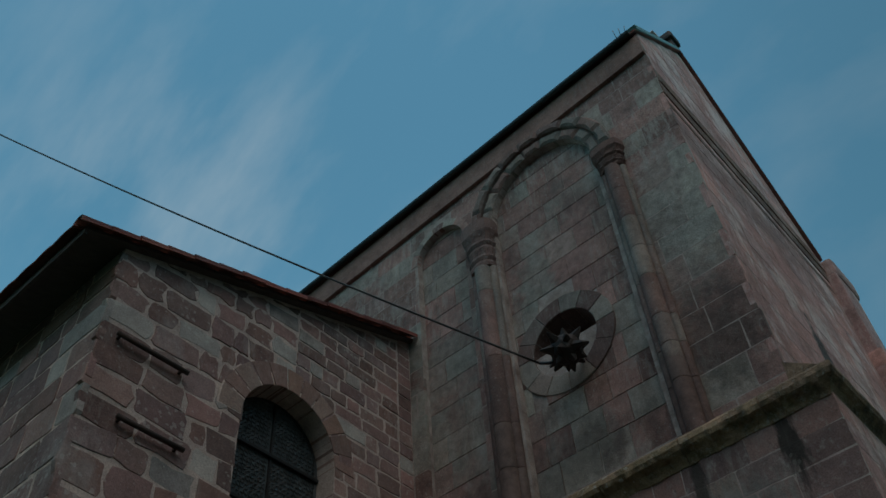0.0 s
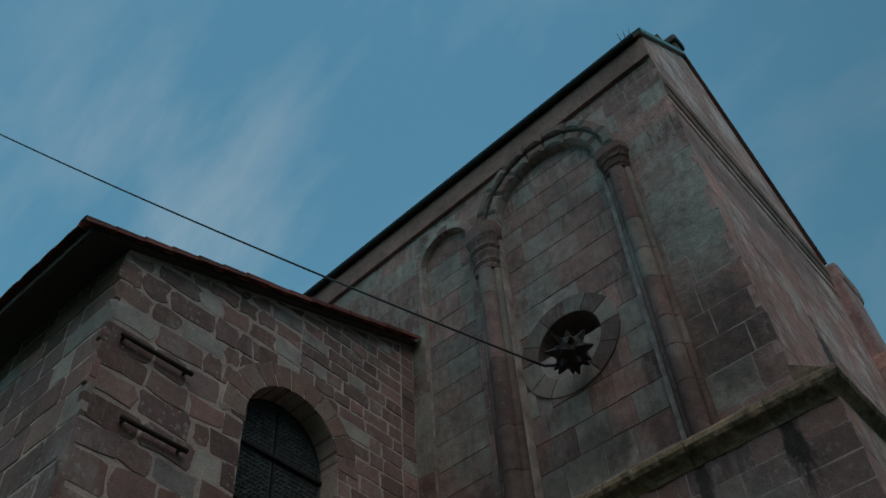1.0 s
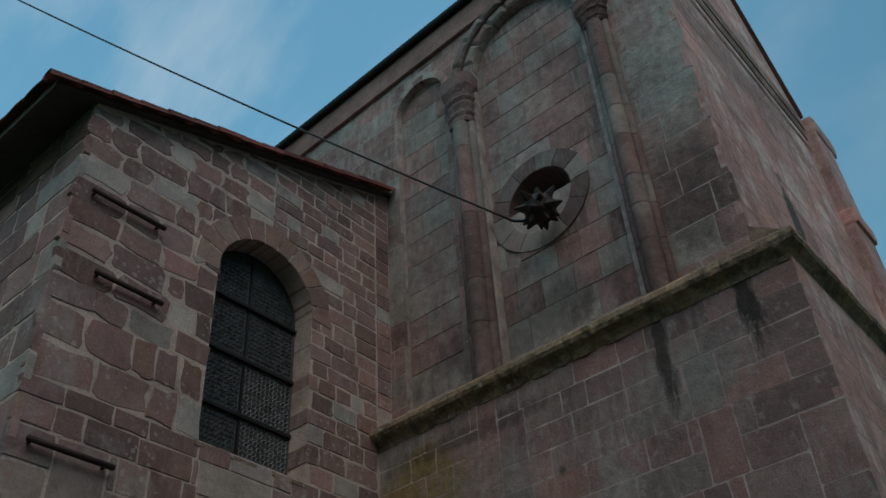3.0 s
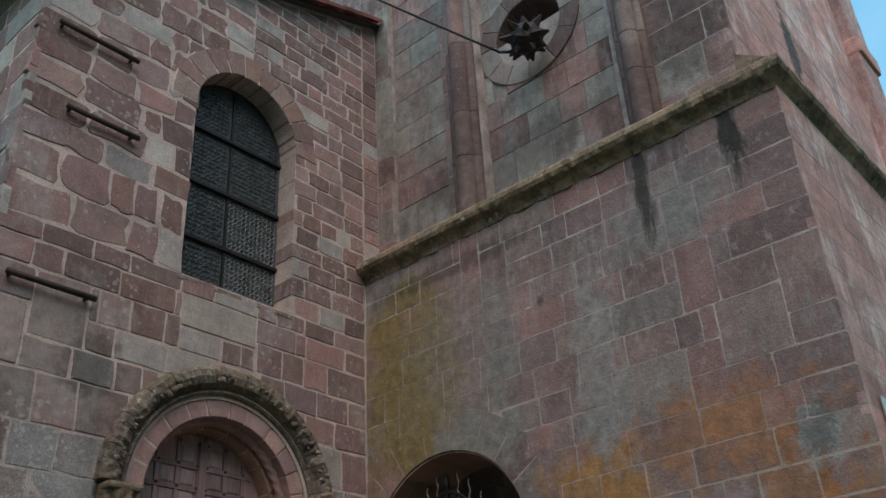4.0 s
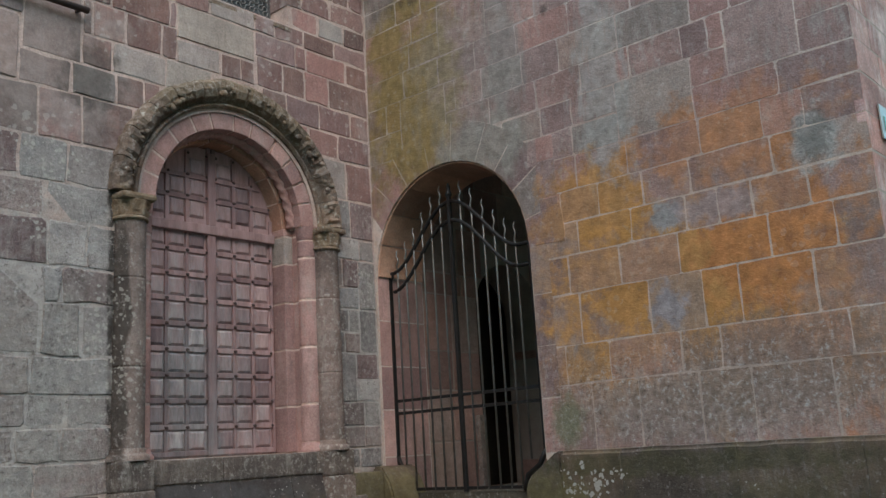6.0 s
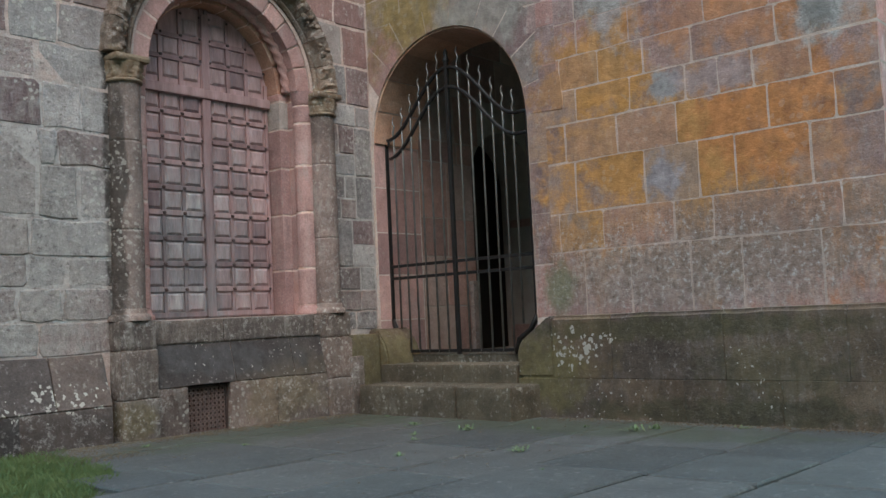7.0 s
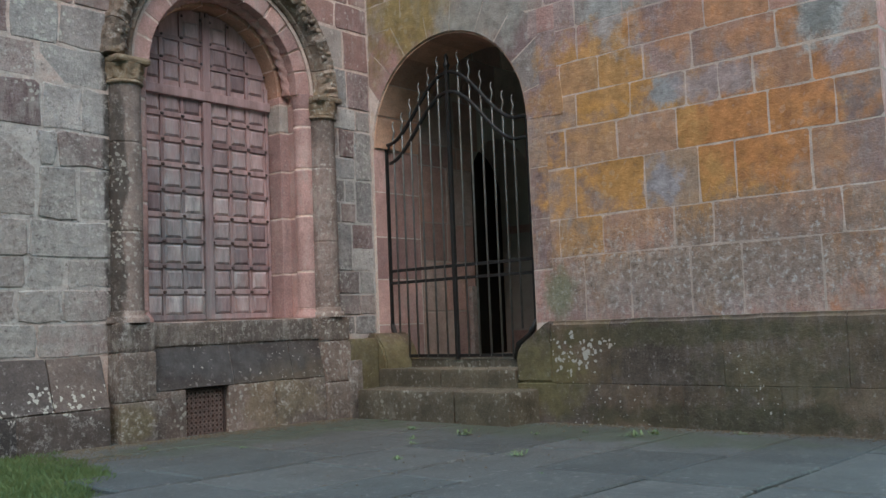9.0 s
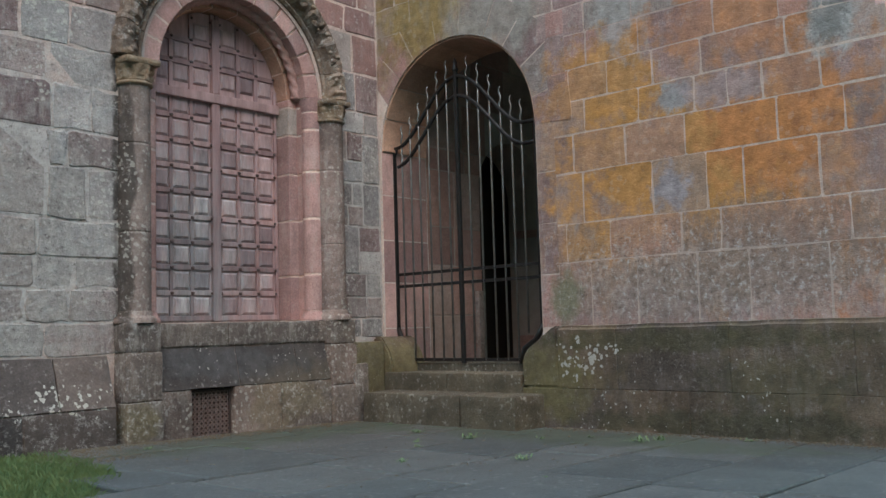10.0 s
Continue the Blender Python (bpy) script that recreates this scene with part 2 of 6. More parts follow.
m_right = stone_mat("transept sandstone", patina=(((0.42, 0.39, 0.355), 0.45, 13.0, 0.57, 0.66), ((0.11, 0.085, 0.075), 0.55, 24.0, 0.61, 0.68)), palette=[(0.31, 0.205, 0.19), (0.35, 0.215, 0.195), (0.28, 0.19, 0.18), (0.32, 0.245, 0.22), (0.25, 0.175, 0.17), (0.29, 0.245, 0.225), (0.36, 0.22, 0.2), (0.31, 0.21, 0.195), (0.26, 0.18, 0.175), (0.3, 0.22, 0.21)], per_piece=0.8, mottle=0.6, vary=0.8, streak=0.45, crust=0.75, crust_at=((0, -2.6, 1.1), (1, 1.7, 0.45)), blots=(
    ((0, -0.45, 3.5), (1, 0.6, 1.1), OLIVE, 0.85, 3.0, None),
    ((0, -1.1, 2.95), (1, 0.5, 0.35), (0.26, 0.25, 0.22), 0.8, 5.0, (1, 1, 0.4)),
    ((0, -0.9, 3.6), (1, 0.5, 0.7), (0.28, 0.265, 0.24), 0.35, 9.0, (1, 1, 0.4)),
    ((0, -1.35, 3.6), (1, 0.2, 0.7), LICHEN, 0.65, 9.0, (1, 1, 0.3)),
    ((0, -2.1, 3.0), (1, 0.22, 1.1), (0.33, 0.315, 0.295), 0.7, 20.0, (1, 1, 0.25)),
    ((0, -2.75, 4.0), (1, 0.5, 0.3), (0.27, 0.255, 0.235), 0.7, 20.0, (1, 1, 0.3)),
    ((0, -2.6, 1.75), (1, 1.5, 0.85), (0.38, 0.245, 0.17), 0.4, 3.0, None),
    ((0, -2.4, 1.8), (1, 1.0, 0.5), RUST_GOLD, 0.9, 5.5, None),
    ((0, -1.95, 2.3), (1, 0.5, 0.4), RUST_GOLD, 0.85, 6.0, None),
    ((0, -3.05, 1.95), (1, 0.55, 0.55), RUST, 0.85, 6.0, None),
    ((0, -2.9, 2.55), (1, 0.7, 0.3), RUST, 0.7, 6.0, None),
    ((0, -2.6, 1.25), (1, 1.3, 0.4), RUST_GOLD, 0.65, 7.0, (1, 1, 0.5)),
    ((0, -3.3, 1.2), (1, 0.4, 0.5), RUST, 0.5, 7.0, None),
    ((0, -3.34, 2.4), (1, 0.15, 0.22), (0.36, 0.35, 0.33), 0.85, 8.0, None),
    ((0, -3.34, 2.4), (1, 0.12, 0.18), (0.11, 0.107, 0.1), 0.6, 48.0, None),
    ((0, -2.45, 2.15), (1, 0.12, 0.12), (0.29, 0.28, 0.28), 0.95, 12.0, None),
    ((0, -2.4, 1.62), (1, 0.14, 0.16), (0.29, 0.26, 0.27), 0.95, 12.0, None),
    ((0, -2.75, 2.15), (1, 0.3, 0.12), (0.3, 0.24, 0.24), 0.8, 8.0, None),
    ((0, -2.7, 1.05), (1, 1.3, 0.3), (0.36, 0.31, 0.28), 0.5, 19.0, (1, 1, 0.4)),
    ((0, -3.0, 1.2), (1, 0.8, 0.34), (0.17, 0.135, 0.12), 0.55, 26.0, (1, 1, 0.6)),
    ((0, -2.2, 1.0), (1, 0.7, 0.25), (0.18, 0.15, 0.13), 0.45, 26.0, (1, 1, 0.5)),
    ((0, -1.62, 1.0), (1, 0.16, 0.2), (0.15, 0.17, 0.1), 0.7, 5.0, None),
    # dark drip stains that run down from the ledge
    ((0, -2.62, 4.2), (1, 0.075, 0.42), NEAR_BLACK, 0.85, 7.0, (1, 2, 0.4)),
    ((0, -3.26, 4.3), (1, 0.09, 0.4), NEAR_BLACK, 0.95, 7.0, (1, 2, 0.4)),
    ((0, -1.72, 3.74), (1, 0.05, 0.06), NEAR_BLACK, 0.6, 5.0, None),
    # a darker band just below the ledge
    ((0, -1.0, 4.3), (1, 1.0, 0.1), NEAR_BLACK, 0.5, 6.0, (1, 2, 0.5))), spots=0.12)
m_pointing = stone_mat("weathered lime pointing", [(0.74, 0.64, 0.57)], mottle=0.4, grain=0.6, streak=0.6, blots=(
    ((0, -2.2, 2.0), (1, 2.2, 1.6), (0.4, 0.27, 0.2), 0.55, 22.0, None),
    ((0, -0.45, 3.4), (1, 0.7, 1.2), (0.24, 0.2, 0.13), 0.85, 4.0, None),
    ((0, -1.2, 3.7), (1, 0.9, 0.9), (0.33, 0.27, 0.25), 0.8, 4.0, None),
    ((0, -2.9, 3.9), (1, 1.0, 0.7), (0.37, 0.27, 0.25), 0.8, 4.0, None),
    ((0, -2.5, 2.8), (1, 1.0, 0.5), (0.38, 0.28, 0.25), 0.7, 4.0, None),
    ((0, -2.6, 1.0), (1, 1.5, 0.4), (0.34, 0.27, 0.23), 0.7, 5.0, None),
    # the same two drip stains over the joints
    ((0, -2.62, 4.2), (1, 0.075, 0.42), NEAR_BLACK, 0.85, 7.0, (1, 2, 0.4)),
    ((0, -3.26, 4.3), (1, 0.09, 0.4), NEAR_BLACK, 0.95, 7.0, (1, 2, 0.4))))
m_upper = stone_mat("upper sandstone", [(0.3, 0.19, 0.175), (0.27, 0.25, 0.23), (0.22, 0.14, 0.13), (0.3, 0.285, 0.262), (0.28, 0.18, 0.165), (0.19, 0.125, 0.115), (0.26, 0.235, 0.215), (0.24, 0.155, 0.14), (0.31, 0.195, 0.18), (0.25, 0.185, 0.172)], mottle=0.85, vary=0.8, streak=0.5, grain=1.3, patina=(((0.21, 0.13, 0.118), 0.6, 1.3, 0.5, 0.62), ((0.3, 0.29, 0.265), 0.55, 1.9, 0.54, 0.66), ((0.1, 0.075, 0.07), 0.5, 2.6, 0.57, 0.7)), tint=(1.2, 1.2, 1.2), blots=(
    ((0.2, -1.9, 7.3), (1, 0.45, 0.8), (0.28, 0.165, 0.15), 0.6, 3.0, None),
    ((0.2, -1.55, 7.2), (1, 0.25, 0.5), (0.22, 0.225, 0.2), 0.6, 4.0, None),
    ((0.2, -3.1, 7.2), (1, 0.4, 0.9), (0.33, 0.315, 0.29), 0.4, 9.0, None),
    ((0.2, -2.9, 6.6), (1, 0.5, 0.9), (0.24, 0.24, 0.22), 0.3, 8.0, None),
    ((0.2, -0.4, 6.9), (1, 0.5, 0.6), (0.23, 0.24, 0.215), 0.5, 4.0, None),
    ((0.2, -1.2, 5.2), (1, 1.6, 0.35), NEAR_BLACK, 0.45, 4.0, (1, 1, 0.5)),
    ((0.2, -3.0, 5.5), (1, 0.5, 0.6), NEAR_BLACK, 0.5, 4.0, None)))
m_return = stone_mat("gable sandstone", [ROSE, PINK, (0.29, 0.195, 0.18), PINK, ROSE, (0.25, 0.16, 0.15)], streak=0.5, mottle=0.7, vary=0.6, tint=(1.75, 1.7, 1.74), patina=(((0.42, 0.36, 0.335), 0.6, 1.7, 0.52, 0.62), ((0.15, 0.095, 0.08), 0.6, 1.4, 0.58, 0.68)), blots=(
    # a near-black ragged mark on the gable above the ledge
    ((1.62, -3.4, 6.0), (0.14, 1, 0.5), NEAR_BLACK, 0.97, 7.0, None),
    ((1.5, -3.4, 7.9), (2.2, 1, 0.35), UMBER, 0.7, 4.0, None)))
m_pink = stone_mat("rose portal stone", [(0.437, 0.282, 0.265), (0.391, 0.253, 0.241), (0.46, 0.31, 0.293)], streak=0.35, mottle=0.55, grain=0.7)
m_portal_grey = stone_mat("weathered portal stone", [(0.28, 0.235, 0.215), (0.24, 0.195, 0.18)], crust=0.4, spot_scale=26.0, streak=0.5, mottle=0.8, blots=(
    # near-black down the left column's outer edge, darker below the right capital
    ((-2.12, -0.1, 1.6), (0.05, 1, 1.2), NEAR_BLACK, 0.85, 8.0, (1, 1, 0.5)),
    ((-0.5, -0.1, 2.3), (0.2, 1, 0.2), NEAR_BLACK, 0.4, 7.0, None)), spots=0.4)
m_hood = stone_mat("mossy hood stone", [(0.22, 0.18, 0.142), (0.25, 0.205, 0.165), (0.165, 0.135, 0.112)], mottle=0.8, spots=0.5, grain=1.6, streak=0.4, crust=0.5, blots=(
    ((-1.3, -0.1, 3.3), (0.9, 1, 0.5), (0.17, 0.14, 0.07), 0.3, 9.0, None),
    ((-2.075, -0.05, 2.41), (0.2, 1, 0.14), (0.26, 0.2, 0.125), 0.5, 12.0, None),
    ((-0.555, -0.05, 2.41), (0.2, 1, 0.14), (0.26, 0.2, 0.125), 0.5, 12.0, None)))
m_ledge = stone_mat("mossy ledge stone", [(0.36, 0.26, 0.185), (0.38, 0.27, 0.19), (0.3, 0.23, 0.175)], patina=(((0.05, 0.045, 0.038), 0.75, 5.0, 0.47, 0.6),), crust=0.5, mottle=0.8, spots=0.5, grain=1.8, blots=(
    ((-0.1, -1.8, 4.55), (1, 2.2, 0.18), (0.25, 0.2, 0.1), 0.45, 9.0, None),))
m_plinth = stone_mat("damp plinth stone", [(0.14, 0.115, 0.088), (0.155, 0.125, 0.092), (0.115, 0.1, 0.085)], vary=0.5, streak=0.2, tint=(0.86, 0.83, 0.84), crust=0.12, mottle=0.85, patina=(((0.06, 0.056, 0.05), 0.6, 2.4, 0.5, 0.64), ((0.17, 0.14, 0.075), 0.5, 3.5, 0.54, 0.66)), spots=0.8, spot_scale=27.0, spot_at=((-0.1, -1.84, 0.64), (1, 0.3, 0.17)), blots=(
    ((-0.1, -1.5, 0.5), (1, 0.4, 0.3), (0.16, 0.15, 0.06), 0.6, 4.0, None),
    ((-0.1, -0.2, 0.5), (1, 0.4, 0.35), (0.18, 0.165, 0.08), 0.6, 5.0, None),
    ((-0.1, -2.4, 0.75), (1, 1.3, 0.08), (0.075, 0.075, 0.035), 0.55, 8.0, None),
    ((-0.1, -3.0, 0.5), (1, 0.5, 0.2), (0.09, 0.085, 0.045), 0.5, 8.0, None),
    ((-0.1, -2.8, 0.28), (1, 1.2, 0.1), (0.06, 0.06, 0.035), 0.7, 5.0, None)))
m_plinth_left = stone_mat("dark plinth stone", [(0.078, 0.075, 0.076), (0.085, 0.079, 0.078), (0.1, 0.088, 0.083)], crust=0.45, crust_at=((-2.6, -0.1, 0.3), (0.7, 1, 0.3)), mottle=0.8, spots=0.75, spot_scale=30.0, spot_at=((-2.5, -0.1, 0.5), (0.4, 1, 0.12)), blots=(
    ((-0.9, -0.1, 0.45), (0.5, 1, 0.3), (0.16, 0.13, 0.08), 0.3, 4.0, None),
    ((-1.5, -0.1, 0.68), (0.8, 1, 0.13), (0.07, 0.07, 0.072), 0.8, 4.0, None)))
m_base = stone_mat("damp base stone", [(0.17, 0.15, 0.138), (0.195, 0.162, 0.147), (0.152, 0.138, 0.128)], crust=0.65, streak=0.6, mottle=0.9, spots=0.45, spot_scale=28.0, grain=1.5, blots=(
    ((-1.0, -0.1, 0.4), (0.4, 1, 0.2), (0.17, 0.14, 0.07), 0.4, 5.0, None),
    ((-2.1, -0.1, 0.35), (0.2, 1, 0.12), (0.18, 0.15, 0.06), 0.4, 5.0, None)))
m_step = stone_mat("worn step stone", [(0.105, 0.098, 0.074), (0.096, 0.09, 0.07)], crust=0.12, streak=0.2, mottle=0.85, spots=0.3)
m_slab = stone_mat("grey paving slab", [(0.082, 0.092, 0.093), (0.089, 0.097, 0.096), (0.078, 0.088, 0.088)], blots=(((-1.0, -0.5, 0.24), (1.6, 0.45, 1), (0.055, 0.07, 0.045), 0.6, 5.0, None), ((-0.5, -2.0, 0.24), (0.4, 1.6, 1), (0.055, 0.07, 0.045), 0.6, 5.0, None)), mottle=0.5, rough=0.74, grain=1.0, vary=0.6, patina=(((0.055, 0.06, 0.056), 0.5, 2.2, 0.5, 0.65),))
m_inner = stone_mat("passage stone", [(0.42, 0.27, 0.235), (0.46, 0.35, 0.31), (0.36, 0.235, 0.21)], mottle=0.5)
m_mortar = stone_mat("pale lime mortar", [(0.64, 0.525, 0.47)], mottle=0.6, grain=1.2, crust=0.7, crust_at=((-2.6, 0, 1.5), (0.9, 1, 1.3)), blots=(
    ((-2.6, 0, 1.6), (0.9, 1, 1.2), (0.38, 0.37, 0.355), 0.9, 3.0, None),
    ((-0.25, 0, 1.5), (0.4, 1, 1.0), (0.4, 0.385, 0.37), 0.9, 3.0, None)))
m_mortar_thin = plain_mat("grey lime mortar", (0.34, 0.28, 0.24), (0.45, 0.38, 0.33), 0.95, 0, 6, 90, 0.5, spec=0.2)
m_bed_stone = plain_mat("stone coloured pointing", (0.17, 0.125, 0.112), (0.55, 0.47, 0.43), 0.95, 0, 6, 90, 0.5, spec=0.2)
m_plaster = plain_mat("warm light block plaster", (0.36, 0.25, 0.19), (0.44, 0.32, 0.25), 0.9, 0, 0.6, 12, 0.3)
m_iron = plain_mat("black wrought iron", (0.012, 0.012, 0.013), (0.03, 0.028, 0.027), 0.45, 0.3, 20, 150, 0.25)
m_bar_iron = plain_mat("bare grey iron", (0.16, 0.155, 0.15), (0.3, 0.29, 0.28), 0.42, 0.7, 20, 150, 0.2)
m_rust = plain_mat("rusty iron", (0.035, 0.026, 0.024), (0.07, 0.048, 0.042), 0.75, 0.2, 14, 120, 0.5)
m_wood = plain_mat("weathered oak", (0.19, 0.12, 0.12), (0.42, 0.275, 0.27), 0.72, 0, 3.5, 40, 0.5, (5, 5, 0.6), vary=0.28, wear=((0.11, 0.105, 0.11), (0.32, 0.3, 0.305), (-1.45, 0.3, 1.2), (0.6, 1, 1.0)))
m_coffer = plain_mat("weathered oak coffer", (0.2, 0.135, 0.135), (0.42, 0.3, 0.295), 0.72, 0, 6, 40, 0.5, (4, 4, 0.8), vary=0.4, wear=((0.15, 0.145, 0.15), (0.45, 0.43, 0.43), (-1.45, 0.3, 1.3), (0.6, 1, 1.1)))
m_vent = plain_mat("rusty pale iron", (0.1, 0.068, 0.06), (0.19, 0.135, 0.12), 0.75, 0.1, 14, 120, 0.5)
m_stud = plain_mat("dark nail iron", (0.05, 0.035, 0.035), (0.09, 0.065, 0.06), 0.6, 0.4, 30, 150, 0.2)
m_glass, GN, GL, gb = nodes_of("old leaded glass")
gpos = GN.new("ShaderNodeNewGeometry").outputs["Position"]
GL.new(blend(GN, GL, ranged(GN, GL, vec_noise(GN, GL, gpos, 9, 4, 0.6), 0.3, 0.7), (0.045, 0.055, 0.06), (0.1, 0.118, 0.125)), gb.inputs["Base Color"])
gb.inputs["Roughness"].default_value = 0.22
gbump = GN.new("ShaderNodeBump")
gbump.inputs["Strength"].default_value, gbump.inputs["Distance"].default_value = 0.5, 0.02
GL.new(vec_noise(GN, GL, gpos, 14, 3, 0.5), gbump.inputs["Height"])
GL.new(gbump.outputs["Normal"], gb.inputs["Normal"])
# one lead in two tones; the lighter carries a reflection in its colour
m_lead_lit = plain_mat("lead came lit by reflection", (0.14, 0.15, 0.15), (0.24, 0.25, 0.25), 0.6, 0.3, 20, 90, 0.2)
m_lead_dim = plain_mat("lead came in dim tone", (0.035, 0.04, 0.042), (0.08, 0.085, 0.085), 0.6, 0.3, 20, 90, 0.2)
m_tile = stone_mat("red clay tile", [(0.38, 0.15, 0.13), (0.31, 0.135, 0.12), (0.42, 0.18, 0.145), (0.26, 0.125, 0.115)], mottle=0.5, grain=0.5)
m_tile_field = stone_mat("red clay roof tiles", [(0.17, 0.07, 0.06), (0.14, 0.062, 0.055), (0.2, 0.085, 0.07), (0.12, 0.058, 0.054)], island=True, mottle=0.5, grain=0.5)
m_soffit = plain_mat("dark stained boards", (0.065, 0.054, 0.05), (0.12, 0.095, 0.085), 0.8, 0, 4, 60, 0.4, (1, 6, 6))
m_gutter = plain_mat("dark zinc gutter", (0.035, 0.045, 0.05), (0.06, 0.075, 0.08), 0.45, 0.5, 6, 60, 0.15)
m_copper = plain_mat("green copper flashing", (0.10, 0.22, 0.22), (0.16, 0.3, 0.29), 0.6, 0.3, 6, 60, 0.2)
m_star = plain_mat("dark brown metal lantern", (0.025, 0.02, 0.018), (0.05, 0.038, 0.034), 0.55, 0.4, 9, 60, 0.2)
m_grass = plain_mat("lawn grass", (0.045, 0.1, 0.035), (0.13, 0.175, 0.065), 0.7, 0, 7, 60, 0.3)
m_weed = plain_mat("weed leaves", (0.07, 0.13, 0.05), (0.14, 0.2, 0.1), 0.7, 0, 9, 60, 0.2)
m_litter = plain_mat("leaf litter", (0.04, 0.035, 0.025), (0.13, 0.105, 0.07), 0.9, 0, 40, 90, 0.2)
m_soil = plain_mat("grassy ground", (0.035, 0.055, 0.02), (0.075, 0.095, 0.04), 0.95, 0, 0.6, 14, 0.6)
m_bed = plain_mat("dark joint soil", (0.025, 0.03, 0.02), (0.05, 0.06, 0.035), 0.95, 0, 5, 70, 0.6)
# unlit depth put into the colour, for passage, window and vent backings
m_shade_dark = plain_mat("shade toned plaster", (0.055, 0.042, 0.036), (0.09, 0.07, 0.058), 0.9, 0, 3, 40, 0.3)
m_sign = plain_mat("white enamel", (0.3, 0.32, 0.31), (0.38, 0.4, 0.39), 0.35, 0, 4, 60, 0.05)
m_sign_green = plain_mat("green enamel", (0.12, 0.26, 0.2), (0.16, 0.32, 0.25), 0.35, 0, 4, 60, 0.05)


# ---- builders ----
def obj(name, verts, faces, mat, parent=None, label="", smooth=False):
    me = bpy.data.meshes.new(name)
    me.from_pydata(verts, [], faces)
    me.materials.append(mat)
    if smooth:
        me.polygons.foreach_set("use_smooth", [True] * len(me.polygons))
    ob = new(name, me)
    ob.parent = parent
    if label:
        ob["label"] = label
    return ob


WORN = {"plinth_stone", "gate_block", "corner_block", "pedestal_block", "sill_stone", "base_stone", "sloped_base_stone", "step", "threshold"}


def worn(bm, cuts=5, amount=0.005):
    """Uneven, weathered faces and arrises for an old block."""
    bmesh.ops.subdivide_edges(bm, edges=[e for e in bm.edges if e.calc_length() > 0.05], cuts=cuts, use_grid_fill=True)
    for v in bm.verts:
        d = noise.noise_vector(v.co * 7.0) * amount + noise.noise_vector(v.co * 23.0) * amount * 0.45
        v.co += d


def block(name, data, mat, parent):
    """A worn block from vertices and faces."""
    bm = bmesh.new()
    vs = [bm.verts.new(p) for p in data[0]]
    for f in data[1]:
        bm.faces.new([vs[i] for i in f])
    bmesh.ops.recalc_face_normals(bm, faces=bm.faces)
    bmesh.ops.bevel(bm, geom=list(bm.edges), offset=0.003, segments=1, affect="EDGES")
    return part(name, bm, mat, parent)


def part(name, bm, mat, parent, label="", smooth=False):
    if name in WORN:
        worn(bm)
        smooth = True
    bmesh.ops.recalc_face_normals(bm, faces=bm.faces)
    me = bpy.data.meshes.new(name)
    bm.to_mesh(me)
    bm.free()
    me.materials.append(mat)
    if smooth:
        me.polygons.foreach_set("use_smooth", [True] * len(me.polygons))
    if name in WORN:
        me.set_sharp_from_angle(angle=radians(32))
    ob = new(name, me)
    ob.parent = parent
    if label:
        ob["label"] = label
    return ob


def thing(name, place, label, category, group="", kind=""):
    e = new(name)
    e.location = place
    e.empty_display_size = 0.1
    bpy.context.view_layer.update()
    return tagged(e, label, category, group, kind)


def under(ob, parent):
    """Parents ob, keeping its vertices where they are in the world."""
    ob.parent = parent
    ob.matrix_parent_inverse = Matrix.Translation(-Vector(parent.location))
    return ob


def box_bm(lo, hi, bevel=0.0, bm=None):
    bm = bm or bmesh.new()
    r = bmesh.ops.create_cube(bm, size=1)
    c, s = (Vector(lo) + Vector(hi)) / 2, Vector(hi) - Vector(lo)
    for v in r["verts"]:
        v.co = Vector((v.co.x * s.x, v.co.y * s.y, v.co.z * s.z)) + c
    if bevel:
        es = {e for v in r["verts"] for e in v.link_edges}
        bmesh.ops.bevel(bm, geom=list(es), offset=bevel, segments=2, affect="EDGES", profile=0.6)
    return bm


def tube_data(points, radius, sides=6, close=False):
    """Vertices and faces of a round bar along points; radius a number or one for each point."""
    pts = [Vector(p) for p in points]
    n = len(pts)
    verts, faces = [], []
    ref = None
    for i, p in enumerate(pts):
        a = pts[(i - 1) % n] if close else pts[max(i - 1, 0)]
        b = pts[(i + 1) % n] if close else pts[min(i + 1, n - 1)]
        t = (b - a).normalized()
        if ref is None:
            ref = t.orthogonal().normalized()
        ref = (ref - t * ref.dot(t)).normalized()
        side = t.cross(ref)
        r = radius[i] if isinstance(radius, (list, tuple)) else radius
        for k in range(sides):
            ang = 2 * math.pi * (k + 0.5) / sides
            verts.append(p + r * (math.cos(ang) * ref + math.sin(ang) * side))
    rings = n if close else n - 1
    for i in range(rings):
        for k in range(sides):
            j = (i + 1) % n
            faces.append((i * sides + k, i * sides + (k + 1) % sides, j * sides + (k + 1) % sides, j * sides + k))
    if not close:
        faces += [tuple(range(sides - 1, -1, -1)), tuple((n - 1) * sides + k for k in range(sides))]
    return verts, faces


def tube(name, points, radius, mat, parent, sides=6, label="", smooth=True, close=False):
    v, f = tube_data(points, radius, sides, close)
    return obj(name, v, f, mat, parent, label, smooth)


